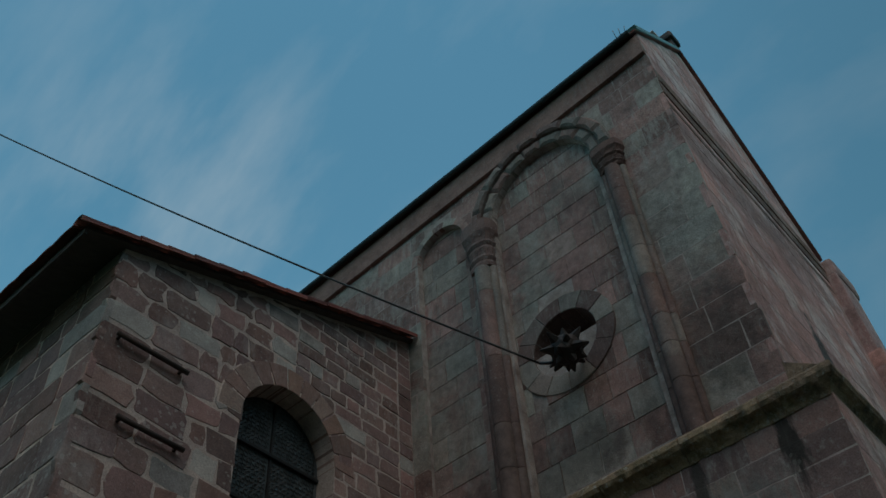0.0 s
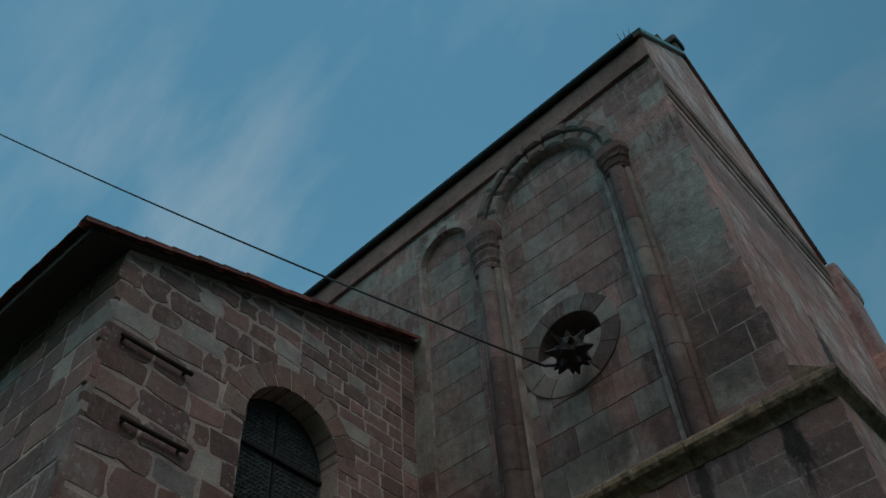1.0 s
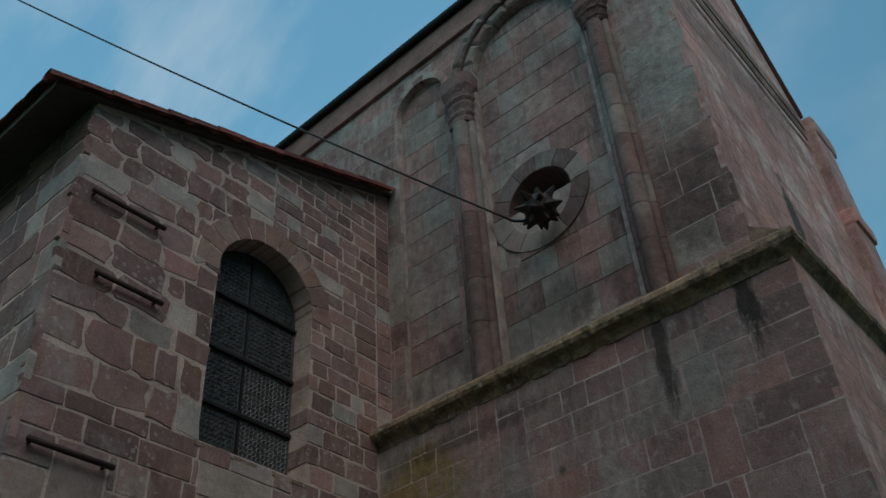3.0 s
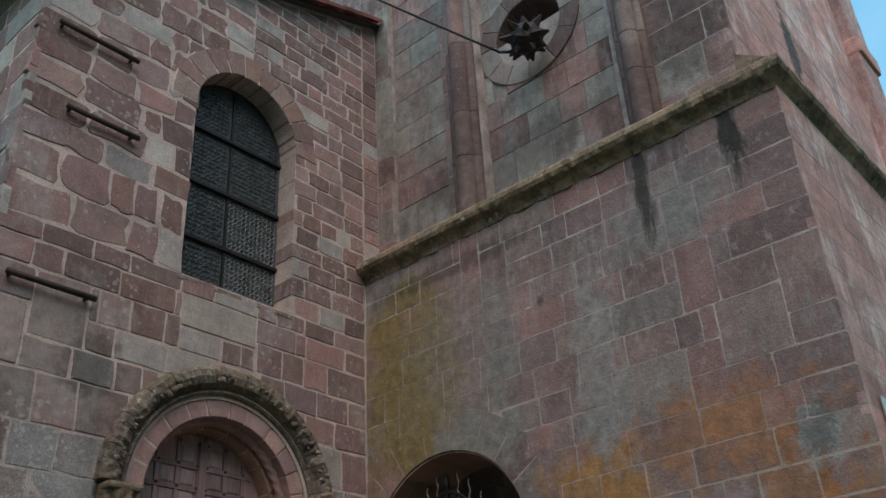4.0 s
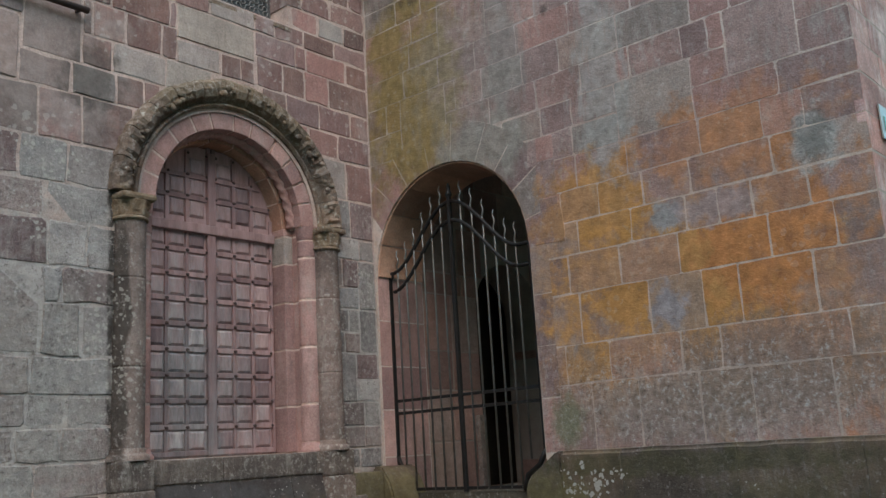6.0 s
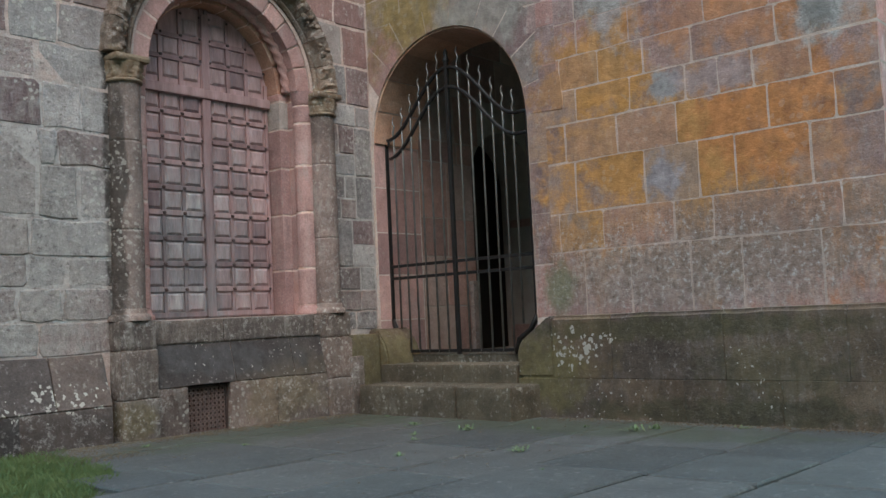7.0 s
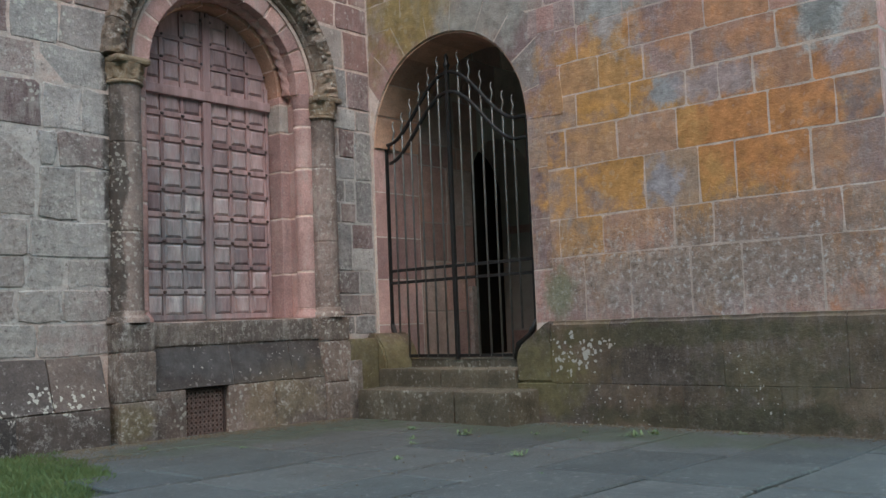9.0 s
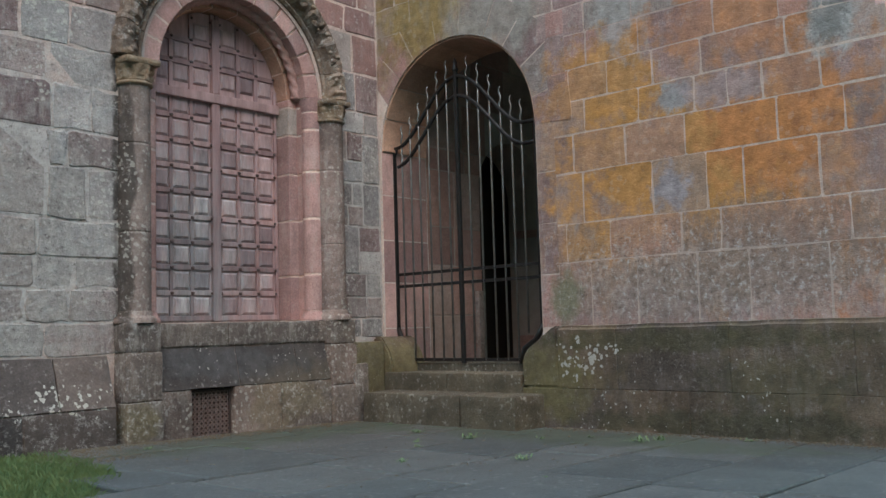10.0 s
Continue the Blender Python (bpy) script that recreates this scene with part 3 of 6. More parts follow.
def lathe(name, axis, profile, mat, parent, sides=20, label=""):
    """A turned piece: profile of (radius, z) round the upright through axis (x, y)."""
    fine = []
    for (r0, z0), (r1, z1) in zip(profile, profile[1:]):
        ln = math.hypot(r1 - r0, z1 - z0)
        cuts = (0.0, 0.006 / ln, 1 - 0.006 / ln) if ln > 0.03 else (0.0,)
        fine += [(r0 + (r1 - r0) * s, z0 + (z1 - z0) * s) for s in cuts]
    fine.append(profile[-1])
    verts, faces = [], []
    for r, z in [fine[0]] + fine + [fine[-1]]:
        for k in range(sides):
            a = 2 * math.pi * k / sides
            verts.append((axis[0] + r * math.cos(a), axis[1] + r * math.sin(a), z))
    for i in range(1, len(fine)):
        for k in range(sides):
            faces.append((i * sides + k, i * sides + (k + 1) % sides, (i + 1) * sides + (k + 1) % sides, (i + 1) * sides + k))
    faces += [tuple(range(sides - 1, -1, -1)), tuple((len(fine) + 1) * sides + k for k in range(sides))]
    ob = obj(name, verts, faces, mat, parent, label, True)
    return ob


# faces of the building: u along the wall, v up, d into the wall
def M_left(u, v, d):
    return (u, d, v)


def M_right(u, v, d):
    return (d, -u, v)


def M_upper(u, v, d):
    return (0.18 + d, -u, v)


def M_side(u, v, d):
    return (-3.0 + d, u, v)


def M_low_return(u, v, d):
    return (u, -3.62 + d, v)


def M_gable(u, v, d):
    return (u, -3.38 + d, v)


def stone_data(pts, front, depth, bevel, M, jit=0.003, tilt=0.007):
    """One hewn stone: the outline in the wall's plane, a chamfered face and sides that run into the wall."""
    n = len(pts)
    pts = [(u + random.uniform(-jit, jit), v + random.uniform(-jit, jit)) for u, v in pts]
    cu, cv = sum(p[0] for p in pts) / n, sum(p[1] for p in pts) / n
    verts = [M(u, v, front + depth) for u, v in pts]
    verts += [M(u, v, front + bevel * 0.8) for u, v in pts]
    tilt_u, tilt_v = random.uniform(-tilt, tilt), random.uniform(-tilt, tilt)
    for u, v in pts:
        du, dv = cu - u, cv - v
        k = math.hypot(du, dv) or 1
        s = min(bevel * 1.4, k * 0.5) / k
        uu, vv = u + du * s, v + dv * s
        verts.append(M(uu, vv, front + (uu - cu) * tilt_u + (vv - cv) * tilt_v))
    faces = [tuple(2 * n + i for i in range(n))]
    for i in range(n):
        j = (i + 1) % n
        faces += [(i, j, n + j, n + i), (n + i, n + j, 2 * n + j, 2 * n + i)]
    return verts, faces


class Pile:
    """Many pieces joined into one mesh."""

    def __init__(self):
        self.v, self.f = [], []

    def add(self, data):
        k = len(self.v)
        self.v += data[0]
        self.f += [tuple(i + k for i in f) for f in data[1]]


def arc_half(hole, va, vb):
    """Half the width of an arched opening over a course, and its middle; None where the course misses it."""
    cx, half, v0, spring = hole
    if vb <= v0 + 0.03 or va >= spring + half:
        return None
    dv = max(0.0, va - spring)
    return cx, math.sqrt(max(half * half - dv * dv, 0.0))


def masonry(parent, M, heights, u0, u1, widths, mat, joint=0.014, depth=0.05, bevel=0.005, holes=(), top=None, cuts=None, proud=0.005, name="stone", pile=None, jit=0.003, reveal=0.0, small=None, rag=0.0, tall=0.0, blocks=(), tilt=0.007):
    """Courses of stone over a wall. heights: the bed joints, from below. cuts: given upright joints for some courses."""
    carried = []
    for ci in range(len(heights) - 1):
        va, vb = heights[ci], heights[ci + 1]
        above, carry = [], [(a, b) for a, b in carried]
        carry += [(a, b) for a, b, c, d in blocks if c < vb - 0.03 and d > va + 0.03]
        if cuts and ci in cuts:
            us = [u0, *cuts[ci], u1]
        else:
            us, u = [u0], u0 + random.uniform(0.4, 1.0) * widths[1]
            while u < u1 - widths[0] * 0.7:
                us.append(u)
                w = random.uniform(*widths)
                if small and small(u, va):
                    w *= 0.72
                u += w
            us.append(u1)
        for ua, ub in zip(us, us[1:]):
            spans = [(ua, ub, False, False)]
            for hole in holes:
                hit = arc_half(hole, va, vb)
                if not hit:
                    continue
                a, b = hit[0] - hit[1], hit[0] + hit[1]
                nxt = []
                for s, e, p, q in spans:
                    if e <= a or s >= b:
                        nxt.append((s, e, p, q))
                        continue
                    if s < a:
                        nxt.append((s, a, p, True))
                    if e > b:
                        nxt.append((b, e, True, q))
                spans = nxt
            for a, b in carry:
                nxt = []
                for s, e, p, q in spans:
                    if e <= a or s >= b:
                        nxt.append((s, e, p, q))
                        continue
                    if s < a:
                        nxt.append((s, a, p, False))
                    if e > b:
                        nxt.append((b, e, False, q))
                spans = nxt
            for s, e, p, q in spans:
                if e - s < 0.045:
                    continue
                v_top = vb
                if tall and not p and not q and not top and ci < len(heights) - 2 and random.random() < tall:
                    v_top = heights[ci + 2]
                    if any(arc_half(h, va, v_top) and abs((s + e) / 2 - h[0]) < h[1] + 0.3 for h in holes) or any(s < b and e > a and c < v_top for a, b, c, d in blocks):
                        v_top = vb
                    else:
                        above.append((s, e))
                g = joint / 2
                sa, se = s + (0 if p else g), e - (0 if q else g)
                ta = tb = v_top
                if top:
                    ta, tb = min(vb, top(sa)), min(vb, top(se))
                    if max(ta, tb) < va + 0.05:
                        continue
                    ta, tb = max(ta, va + 0.02), max(tb, va + 0.02)
                pts = [(sa, va + g), (se, va + g), (se, tb - g), (sa, ta - g)]
                if rag and not (p or q):
                    soft = []
                    for k in range(4):
                        c, before_, after = pts[k], pts[k - 1], pts[(k + 1) % 4]
                        for o, f in ((before_, random.uniform(0.5, 1.6)), (after, random.uniform(0.5, 1.6))):
                            ln = math.hypot(o[0] - c[0], o[1] - c[1]) or 1
                            f = min(rag * f, 0.3 * ln) / ln
                            soft.append((c[0] + (o[0] - c[0]) * f, c[1] + (o[1] - c[1]) * f))
                        soft.append(((c[0] * 0.5 + after[0] * 0.5), (c[1] * 0.5 + after[1] * 0.5)))
                    pts = soft
                d = reveal if (p or q) and reveal else depth
                data = stone_data(pts, random.uniform(-proud, proud * 0.5), d, bevel, M, jit, tilt)
                if pile:
                    pile.add(data)
                else:
                    obj(name, *data, mat, parent)
        carried = above


def drum(name, axis, r, za, zb, mat, parent, sides=18):
    """A column drum with small arrises."""
    return lathe(name, axis, [(r - 0.004, za), (r - 0.0005, za + 0.004), (r, za + 0.012), (r, zb - 0.012), (r - 0.0005, zb - 0.004), (r - 0.004, zb)], mat, parent, sides)


def ring(parent, M, centre, r0, r1, a0, a1, count, mat, front=-0.004, depth=0.05, joint=0.012, bevel=0.007, name="voussoir", keep=None, pile=None, steps=4):
    """Wedge stones round an arch, angles in degrees from +u."""
    edges = [a0 + (a1 - a0) * i / count for i in range(count + 1)]
    for i in range(1, count):
        edges[i] += random.uniform(-0.12, 0.12) * (a1 - a0) / count
    for a, b in zip(edges, edges[1:]):
        pts = []
        for r, seq in ((r0, range(steps + 1)), (r1, range(steps, -1, -1))):
            g = math.degrees(joint / 2 / r)
            for k in seq:
                ang = radians(a + g + (b - a - 2 * g) * k / steps)
                u, v = centre[0] + r * math.cos(ang), centre[1] + r * math.sin(ang)
                if keep is not None:
                    u = max(u, keep)
                pts.append((u, v))
        data = stone_data(pts, front + random.uniform(-0.002, 0.002), depth, bevel, M, 0.0015)
        if pile:
            pile.add(data)
        else:
            obj(name, *data, mat, parent)


def wall(name, M, u0, u1, v0, top, holes, d0, d1, mat, steps=20):
    """A wall with thickness and arched openings that go through it."""
    us = {u0, u1}
    for cx, half, a, spring in holes:
        us |= {cx - half * math.cos(math.pi * k / steps) for k in range(steps + 1)}
    us = sorted(u for u in us if u0 <= u <= u1)
    verts, faces = [], []

    def quad(*ps):
        k = len(verts)
        verts.extend(M(*p) for p in ps)
        faces.append((k, k + 1, k + 2, k + 3))

    def gap(hole, u):
        cx, half, a, spring = hole
        return a, spring + math.sqrt(max(half * half - (u - cx) ** 2, 0.0))

    for ua, ub in zip(us, us[1:]):
        um = (ua + ub) / 2
        la = lb = v0
        for hole in sorted((h for h in holes if abs(um - h[0]) < h[1]), key=lambda h: h[2]):
            (a, ta), (_, tb) = gap(hole, ua), gap(hole, ub)
            for d in (d0, d1):
                quad((ua, la, d), (ub, lb, d), (ub, a, d), (ua, a, d))
            quad((ua, a, d0), (ub, a, d0), (ub, a, d1), (ua, a, d1))
            quad((ua, ta, d0), (ub, tb, d0), (ub, tb, d1), (ua, ta, d1))
            la, lb = ta, tb
        for d in (d0, d1):
            quad((ua, la, d), (ub, lb, d), (ub, top(ub), d), (ua, top(ua), d))
        quad((ua, top(ua), d0), (ub, top(ub), d0), (ub, top(ub), d1), (ua, top(ua), d1))
    for cx, half, a, spring in holes:
        for u in (cx - half, cx + half):
            if u0 < u < u1:
                quad((u, a, d0), (u, a, d1), (u, spring, d1), (u, spring, d0))
    for u in (u0, u1):
        quad((u, v0, d0), (u, v0, d1), (u, top(u), d1), (u, top(u), d0))
    return obj(name, verts, faces, mat)


def sweep(name, profile, frames, mat, parent, label="", smooth=False):
    """A moulding: profile points carried through frames, each a function (a, b) -> place."""
    verts, faces, n = [], [], len(profile)
    for fr in frames:
        verts += [fr(a, b) for a, b in profile]
    for i in range(len(frames) - 1):
        for k in range(n):
            j = (k + 1) % n
            faces.append((i * n + k, i * n + j, (i + 1) * n + j, (i + 1) * n + k))
    faces += [tuple(range(n)), tuple((len(frames) - 1) * n + k for k in range(n - 1, -1, -1))]
    return obj(name, verts, faces, mat, parent, label, smooth)


def ground_z(x, y):
    return 0.222 - 0.015 * max(min(x, 0.0), -4.0)


# ---- ground ----
def sheet(name, xs, ys, zf, mat, parent=None):
    v = [(x, y, zf(x, y)) for y in ys for x in xs]
    n = len(xs)
    f = [(j * n + i, j * n + i + 1, (j + 1) * n + i + 1, (j + 1) * n + i) for j in range(len(ys) - 1) for i in range(n - 1)]
    return obj(name, v, f, mat, parent)


far = [-3000, -400, -60, -20, -8, -4, -2, 0, 4, 8, 20, 60, 400, 3000]
ground = sheet("ground", far, far, lambda x, y: ground_z(x, y) - 0.06, m_soil)
tagged(ground, "grassy churchyard ground round the church", "ground", kind="structure")


def lawn_edge(y):
    """The lawn's border beside the paving."""
    return -2.5 + 0.3 * min(y, 0.0) - 0.3 * max(0.0, -y - 1.15) + 0.04 * math.sin(y * 5)


def bed_strip(ys, x1, zf):
    """The paving's bed, from the lawn's border to x1."""
    v, f, n = [], [], 7
    for y in ys:
        x0 = lawn_edge(y) - 0.04
        v += [(x0 + (x1 - x0) * k / (n - 1), y, zf(x0 + (x1 - x0) * k / (n - 1), y)) for k in range(n)]
    f = [(j * n + i, j * n + i + 1, (j + 1) * n + i + 1, (j + 1) * n + i) for j in range(len(ys) - 1) for i in range(n - 1)]
    return obj("pavement", v, f, m_bed)


pavement = bed_strip([-7.05 + 0.1775 * k for k in range(41)], 6.0, lambda x, y: ground_z(x, y) - 0.018)
tagged(pavement, "grey stone slab paving before the church walls", "pavement", kind="structure")


# ---- the aisle: wall with window and portal ----
def rake(u):
    return 6.34 + 0.35 * (u + 3.0)


DOOR = (-1.27, 0.69, 0.93, 2.50)
DR = 0.525  # half the width of the doorway
WIN = (-1.265, 0.485, 4.0, 5.475)

wall_north = wall("wall_north", M_left, -2.985, 0.62, 0.0, rake, [DOOR, WIN], 0.003, 0.6, m_mortar)
tagged(wall_north, "aisle wall of brown and pink sandstone blocks with wide pale joints", "wall", kind="structure")

low = [0.75, 0.94, 1.13, 1.30, 1.51, 1.81, 2.015, 2.28, 2.5, 2.75]
high = [2.75, 3.05, 3.25, 3.45, 3.68, 3.86, 4.0, 4.27, 4.56, 4.76, 4.98, 5.2, 5.4, 5.62, 5.84, 6.02, 6.24, 6.44, 6.62, 6.82, 7.02, 7.22, 7.42, 7.62]
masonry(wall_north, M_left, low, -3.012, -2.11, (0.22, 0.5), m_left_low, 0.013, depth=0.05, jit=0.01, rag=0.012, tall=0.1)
masonry(wall_north, M_left, [0.80, 0.94, 1.09, 1.26, 1.42, 1.61, 1.76, 1.93, 2.09, 2.30, 2.461, 2.75], -0.47, -0.004, (0.14, 0.32), m_left_low, 0.011, jit=0.004, rag=0.006, tall=0.15)
masonry(wall_north, M_left, high[:7], -3.012, -0.004, (0.17, 0.44), m_left, 0.015, jit=0.006, holes=[(-1.27, 0.79, 0.93, 2.50)], rag=0.008, tall=0.12,
        blocks=[(-1.79, -1.45, 3.25, 3.45), (-1.71, -1.09, 3.45, 3.86), (-1.09, -0.72, 3.68, 3.86)])
m_lintel = stone_mat("pale grey lintel stone", [(0.4, 0.37, 0.34), (0.44, 0.4, 0.37), (0.36, 0.33, 0.3)], mottle=0.5, streak=0.3)
for ua, ub, va, vb in ((-1.79, -1.45, 3.25, 3.45), (-1.71, -1.09, 3.62, 3.86)):
    obj("stone", *stone_data([(ua + 0.006, va + 0.006), (ub - 0.006, va + 0.006), (ub - 0.006, vb - 0.006), (ua + 0.006, vb - 0.006)], -0.004, 0.05, 0.004, M_left, 0.006), m_lintel, wall_north)
for ua, ub, va, vb in ((-1.71, -1.38, 3.45, 3.61), (-1.37, -1.21, 3.45, 3.61), (-1.205, -1.095, 3.45, 3.61), (-1.085, -0.72, 3.68, 3.86)):
    obj("stone", *stone_data([(ua + 0.006, va + 0.006), (ub - 0.006, va + 0.006), (ub - 0.006, vb - 0.006), (ua + 0.006, vb - 0.006)], -0.003, 0.05, 0.004, M_left, 0.006), m_left, wall_north)
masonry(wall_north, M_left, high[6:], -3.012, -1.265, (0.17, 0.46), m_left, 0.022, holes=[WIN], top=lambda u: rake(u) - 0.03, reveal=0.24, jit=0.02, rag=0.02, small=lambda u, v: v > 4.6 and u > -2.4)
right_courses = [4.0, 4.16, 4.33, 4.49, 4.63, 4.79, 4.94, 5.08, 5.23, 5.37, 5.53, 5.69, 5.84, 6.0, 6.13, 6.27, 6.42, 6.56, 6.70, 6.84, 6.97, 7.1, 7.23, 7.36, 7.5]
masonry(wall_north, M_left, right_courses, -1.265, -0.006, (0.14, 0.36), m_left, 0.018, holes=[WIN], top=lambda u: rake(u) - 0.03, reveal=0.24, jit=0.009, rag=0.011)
masonry(wall_north, M_left, right_courses[6:], 0.0, 0.178, (0.15, 0.2), m_left, 0.012)
masonry(wall_north, M_left, [2.75, 2.88, 3.02], -2.2, -2.1, (0.1, 0.2), m_left, 0.012)

m_win_arch = stone_mat("window arch stone", [(0.28, 0.185, 0.165), (0.33, 0.215, 0.175), (0.25, 0.17, 0.15), (0.3, 0.225, 0.2)], mottle=0.5, streak=0.2)
ring(wall_north, M_left, (WIN[0], WIN[3]), 0.485, 0.70, -2, 182, 11, m_win_arch, front=-0.005, depth=0.26, joint=0.016, bevel=0.004)
ring(wall_north, M_left, (WIN[0], WIN[3]), 0.488, 0.715, -2, 182, 1, m_mortar, front=0.004, depth=0.24, joint=0.0, bevel=0.001, name="mortar_bed", steps=40)

# side wall that runs back from the corner
wall_west = wall("wall_west", M_side, 0.02, 9.0, 0.0, lambda u: 6.33, [], 0.004, 0.5, m_mortar)
tagged(wall_west, "side wall of pink sandstone blocks under a dark eave", "wall", kind="structure")
masonry(wall_west, M_side, [0.3, 0.75, 1.13, 1.51, 1.9, 2.28, 2.6, 2.95, 3.25, 3.55, 3.86, 4.15, 4.45, 4.76, 5.05, 5.3, 5.55, 5.8, 6.0, 6.2, 6.33], -0.012, 5.0, (0.2, 0.6), m_left, 0.018, jit=0.01, rag=0.02)

# plain closing walls, out of sight
wall_back = obj("wall_back", [(-3, 9, 0), (8, 9, 0), (8, 9, 6.3), (-3, 9, 6.3), (-3, 9.4, 0), (8, 9.4, 0), (8, 9.4, 6.3), (-3, 9.4, 6.3)],
                [(0, 1, 2, 3), (4, 5, 6, 7), (0, 1, 5, 4), (3, 2, 6, 7), (0, 3, 7, 4), (1, 2, 6, 5)], m_win_arch)
tagged(wall_back, "plain rear wall of pink sandstone", "wall", kind="structure")

# ---- aisle roof ----
roof_1 = thing("roof_1", (0, 0, 6.4), "low pitched aisle roof of red clay tiles with dark boarded eaves", "roof", kind="structure")


def roof_pt(x, y, h):
    return (x, y, rake(x) + 0.005 + h)


def slab_between(x0, x1, y0, y1, h0, h1):
    v = [roof_pt(x, y, h) for h in (h0, h1) for x, y in ((x0, y0), (x1, y0), (x1, y1), (x0, y1))]
    return v, [(0, 1, 2, 3), (4, 5, 6, 7), (0, 1, 5, 4), (1, 2, 6, 5), (2, 3, 7, 6), (3, 0, 4, 7)]


under(obj("board", *slab_between(-3.33, 0.175, -0.06, 9.2, 0.0, 0.03), m_soffit), roof_1)
under(obj("fascia", [(x, y, z) for z in (6.18, 6.26) for x, y in ((-3.345, -0.06), (-3.32, -0.06), (-3.32, 9.2), (-3.345, 9.2))],
          [(0, 1, 2, 3), (4, 5, 6, 7), (0, 1, 5, 4), (1, 2, 6, 5), (2, 3, 7, 6), (3, 0, 4, 7)], m_soffit), roof_1)


def roof_tile(x0, x1, y0, y1, lift, thick=0.02, bend=0.02):
    """A curved clay tile that laps over the one below it."""
    v, f, n = [], [], 5
    for t in (0.0, thick):
        for x, up in ((x0, lift + 0.02), (x1, lift)):
            for k in range(n):
                s = k / (n - 1)
                v.append(roof_pt(x, y0 + (y1 - y0) * s, 0.03 + up + t + bend * math.sin(math.pi * s)))
    for b in (0, 2 * n):
        f += [(b + k, b + k + 1, b + n + k + 1, b + n + k) for k in range(n - 1)]
    f += [(k, k + 1, 2 * n + k + 1, 2 * n + k) for k in range(n - 1)]
    f += [(n + k, n + k + 1, 3 * n + k + 1, 3 * n + k) for k in range(n - 1)]
    f += [(0, n, 3 * n, 2 * n), (n - 1, 2 * n - 1, 4 * n - 1, 3 * n - 1)]
    return v, f


rows = 15
for i in range(rows):
    xa = -3.38 + 3.54 * i / rows
    xb = min(xa + 3.54 / rows, 0.17)
    under(obj("tile", *roof_tile(xa - 0.03, xb, -0.1, 0.02, random.uniform(-0.004, 0.006)), m_tile), roof_1)
    # half-round verge tile, each lapping over the one below
    verts, faces = [], []
    sag, lift, out = random.uniform(-0.008, 0.008), random.uniform(-0.006, 0.008), random.uniform(-0.008, 0.008)
    for x, wide in ((xa - 0.045, 0.066), (xb, 0.054)):
        for r in (wide, wide - 0.014):
            for k in range(9):
                t = math.pi * (k / 8 * 1.15 - 0.15)
                verts.append(roof_pt(x, -0.085 + out - r * math.cos(t), 0.02 + lift + sag * (x - xa) + r * 0.8 * math.sin(t)))
    for k in range(8):
        faces += [(k, k + 1, 19 + k, 18 + k), (9 + k, 10 + k, 28 + k, 27 + k), (k, k + 1, 10 + k, 9 + k), (18 + k, 19 + k, 28 + k, 27 + k)]
    faces += [(0, 9, 27, 18), (8, 17, 35, 26)]
    under(obj("verge_tile", verts, faces, m_tile, None, "", True), roof_1)
field = Pile()
for i in range(rows):
    xa = -3.38 + 3.54 * i / rows
    for j in range(36):
        field.add(roof_tile(xa - 0.03, min(xa + 3.54 / rows, 0.17), 0.02 + 0.25 * j, 0.27 + 0.25 * j, 0.0))
tagged(under(obj("tile_field", field.v, field.f, m_tile_field), roof_1), kind="stuff")

# ---- iron wall bars ----
for x0, x1, z in ((-2.885, -2.285, 5.50), (-2.735, -2.205, 4.86), (-2.905, -2.345, 3.575)):
    bar = thing("iron_wall_bar", ((x0 + x1) / 2, 0, z), "rusty round iron bar on short pins along the stone wall", "wall bar", "iron bars on the wall")
    under(tube("bar", [(x0, -0.05, z), (x1, -0.05, z)], 0.02, m_rust, None, 8), bar)
    for x in (x0 + 0.03, x1 - 0.05):
        under(part("pin", box_bm((x - 0.01, -0.05, z - 0.012), (x + 0.01, 0.03, z + 0.012), 0.003), m_rust, None), bar)

# ---- window ----
window_1 = thing("window_1", (WIN[0], 0.21, 4.0), "round-arched leaded window with dark glass and iron saddle bars", "window", kind="structure")
GY = 0.215


def arch_outline(cx, half, v0, spring, n=18):
    return [(cx - half, v0), (cx + half, v0)] + [(cx + half * math.cos(math.pi * k / n), spring + half * math.sin(math.pi * k / n)) for k in range(n + 1)]


def win_top(u):
    return WIN[3] + math.sqrt(max(WIN[1] ** 2 - (u - WIN[0]) ** 2, 0.0))


rows_z = [4.02, 4.44, 4.92, 5.42, 5.97]
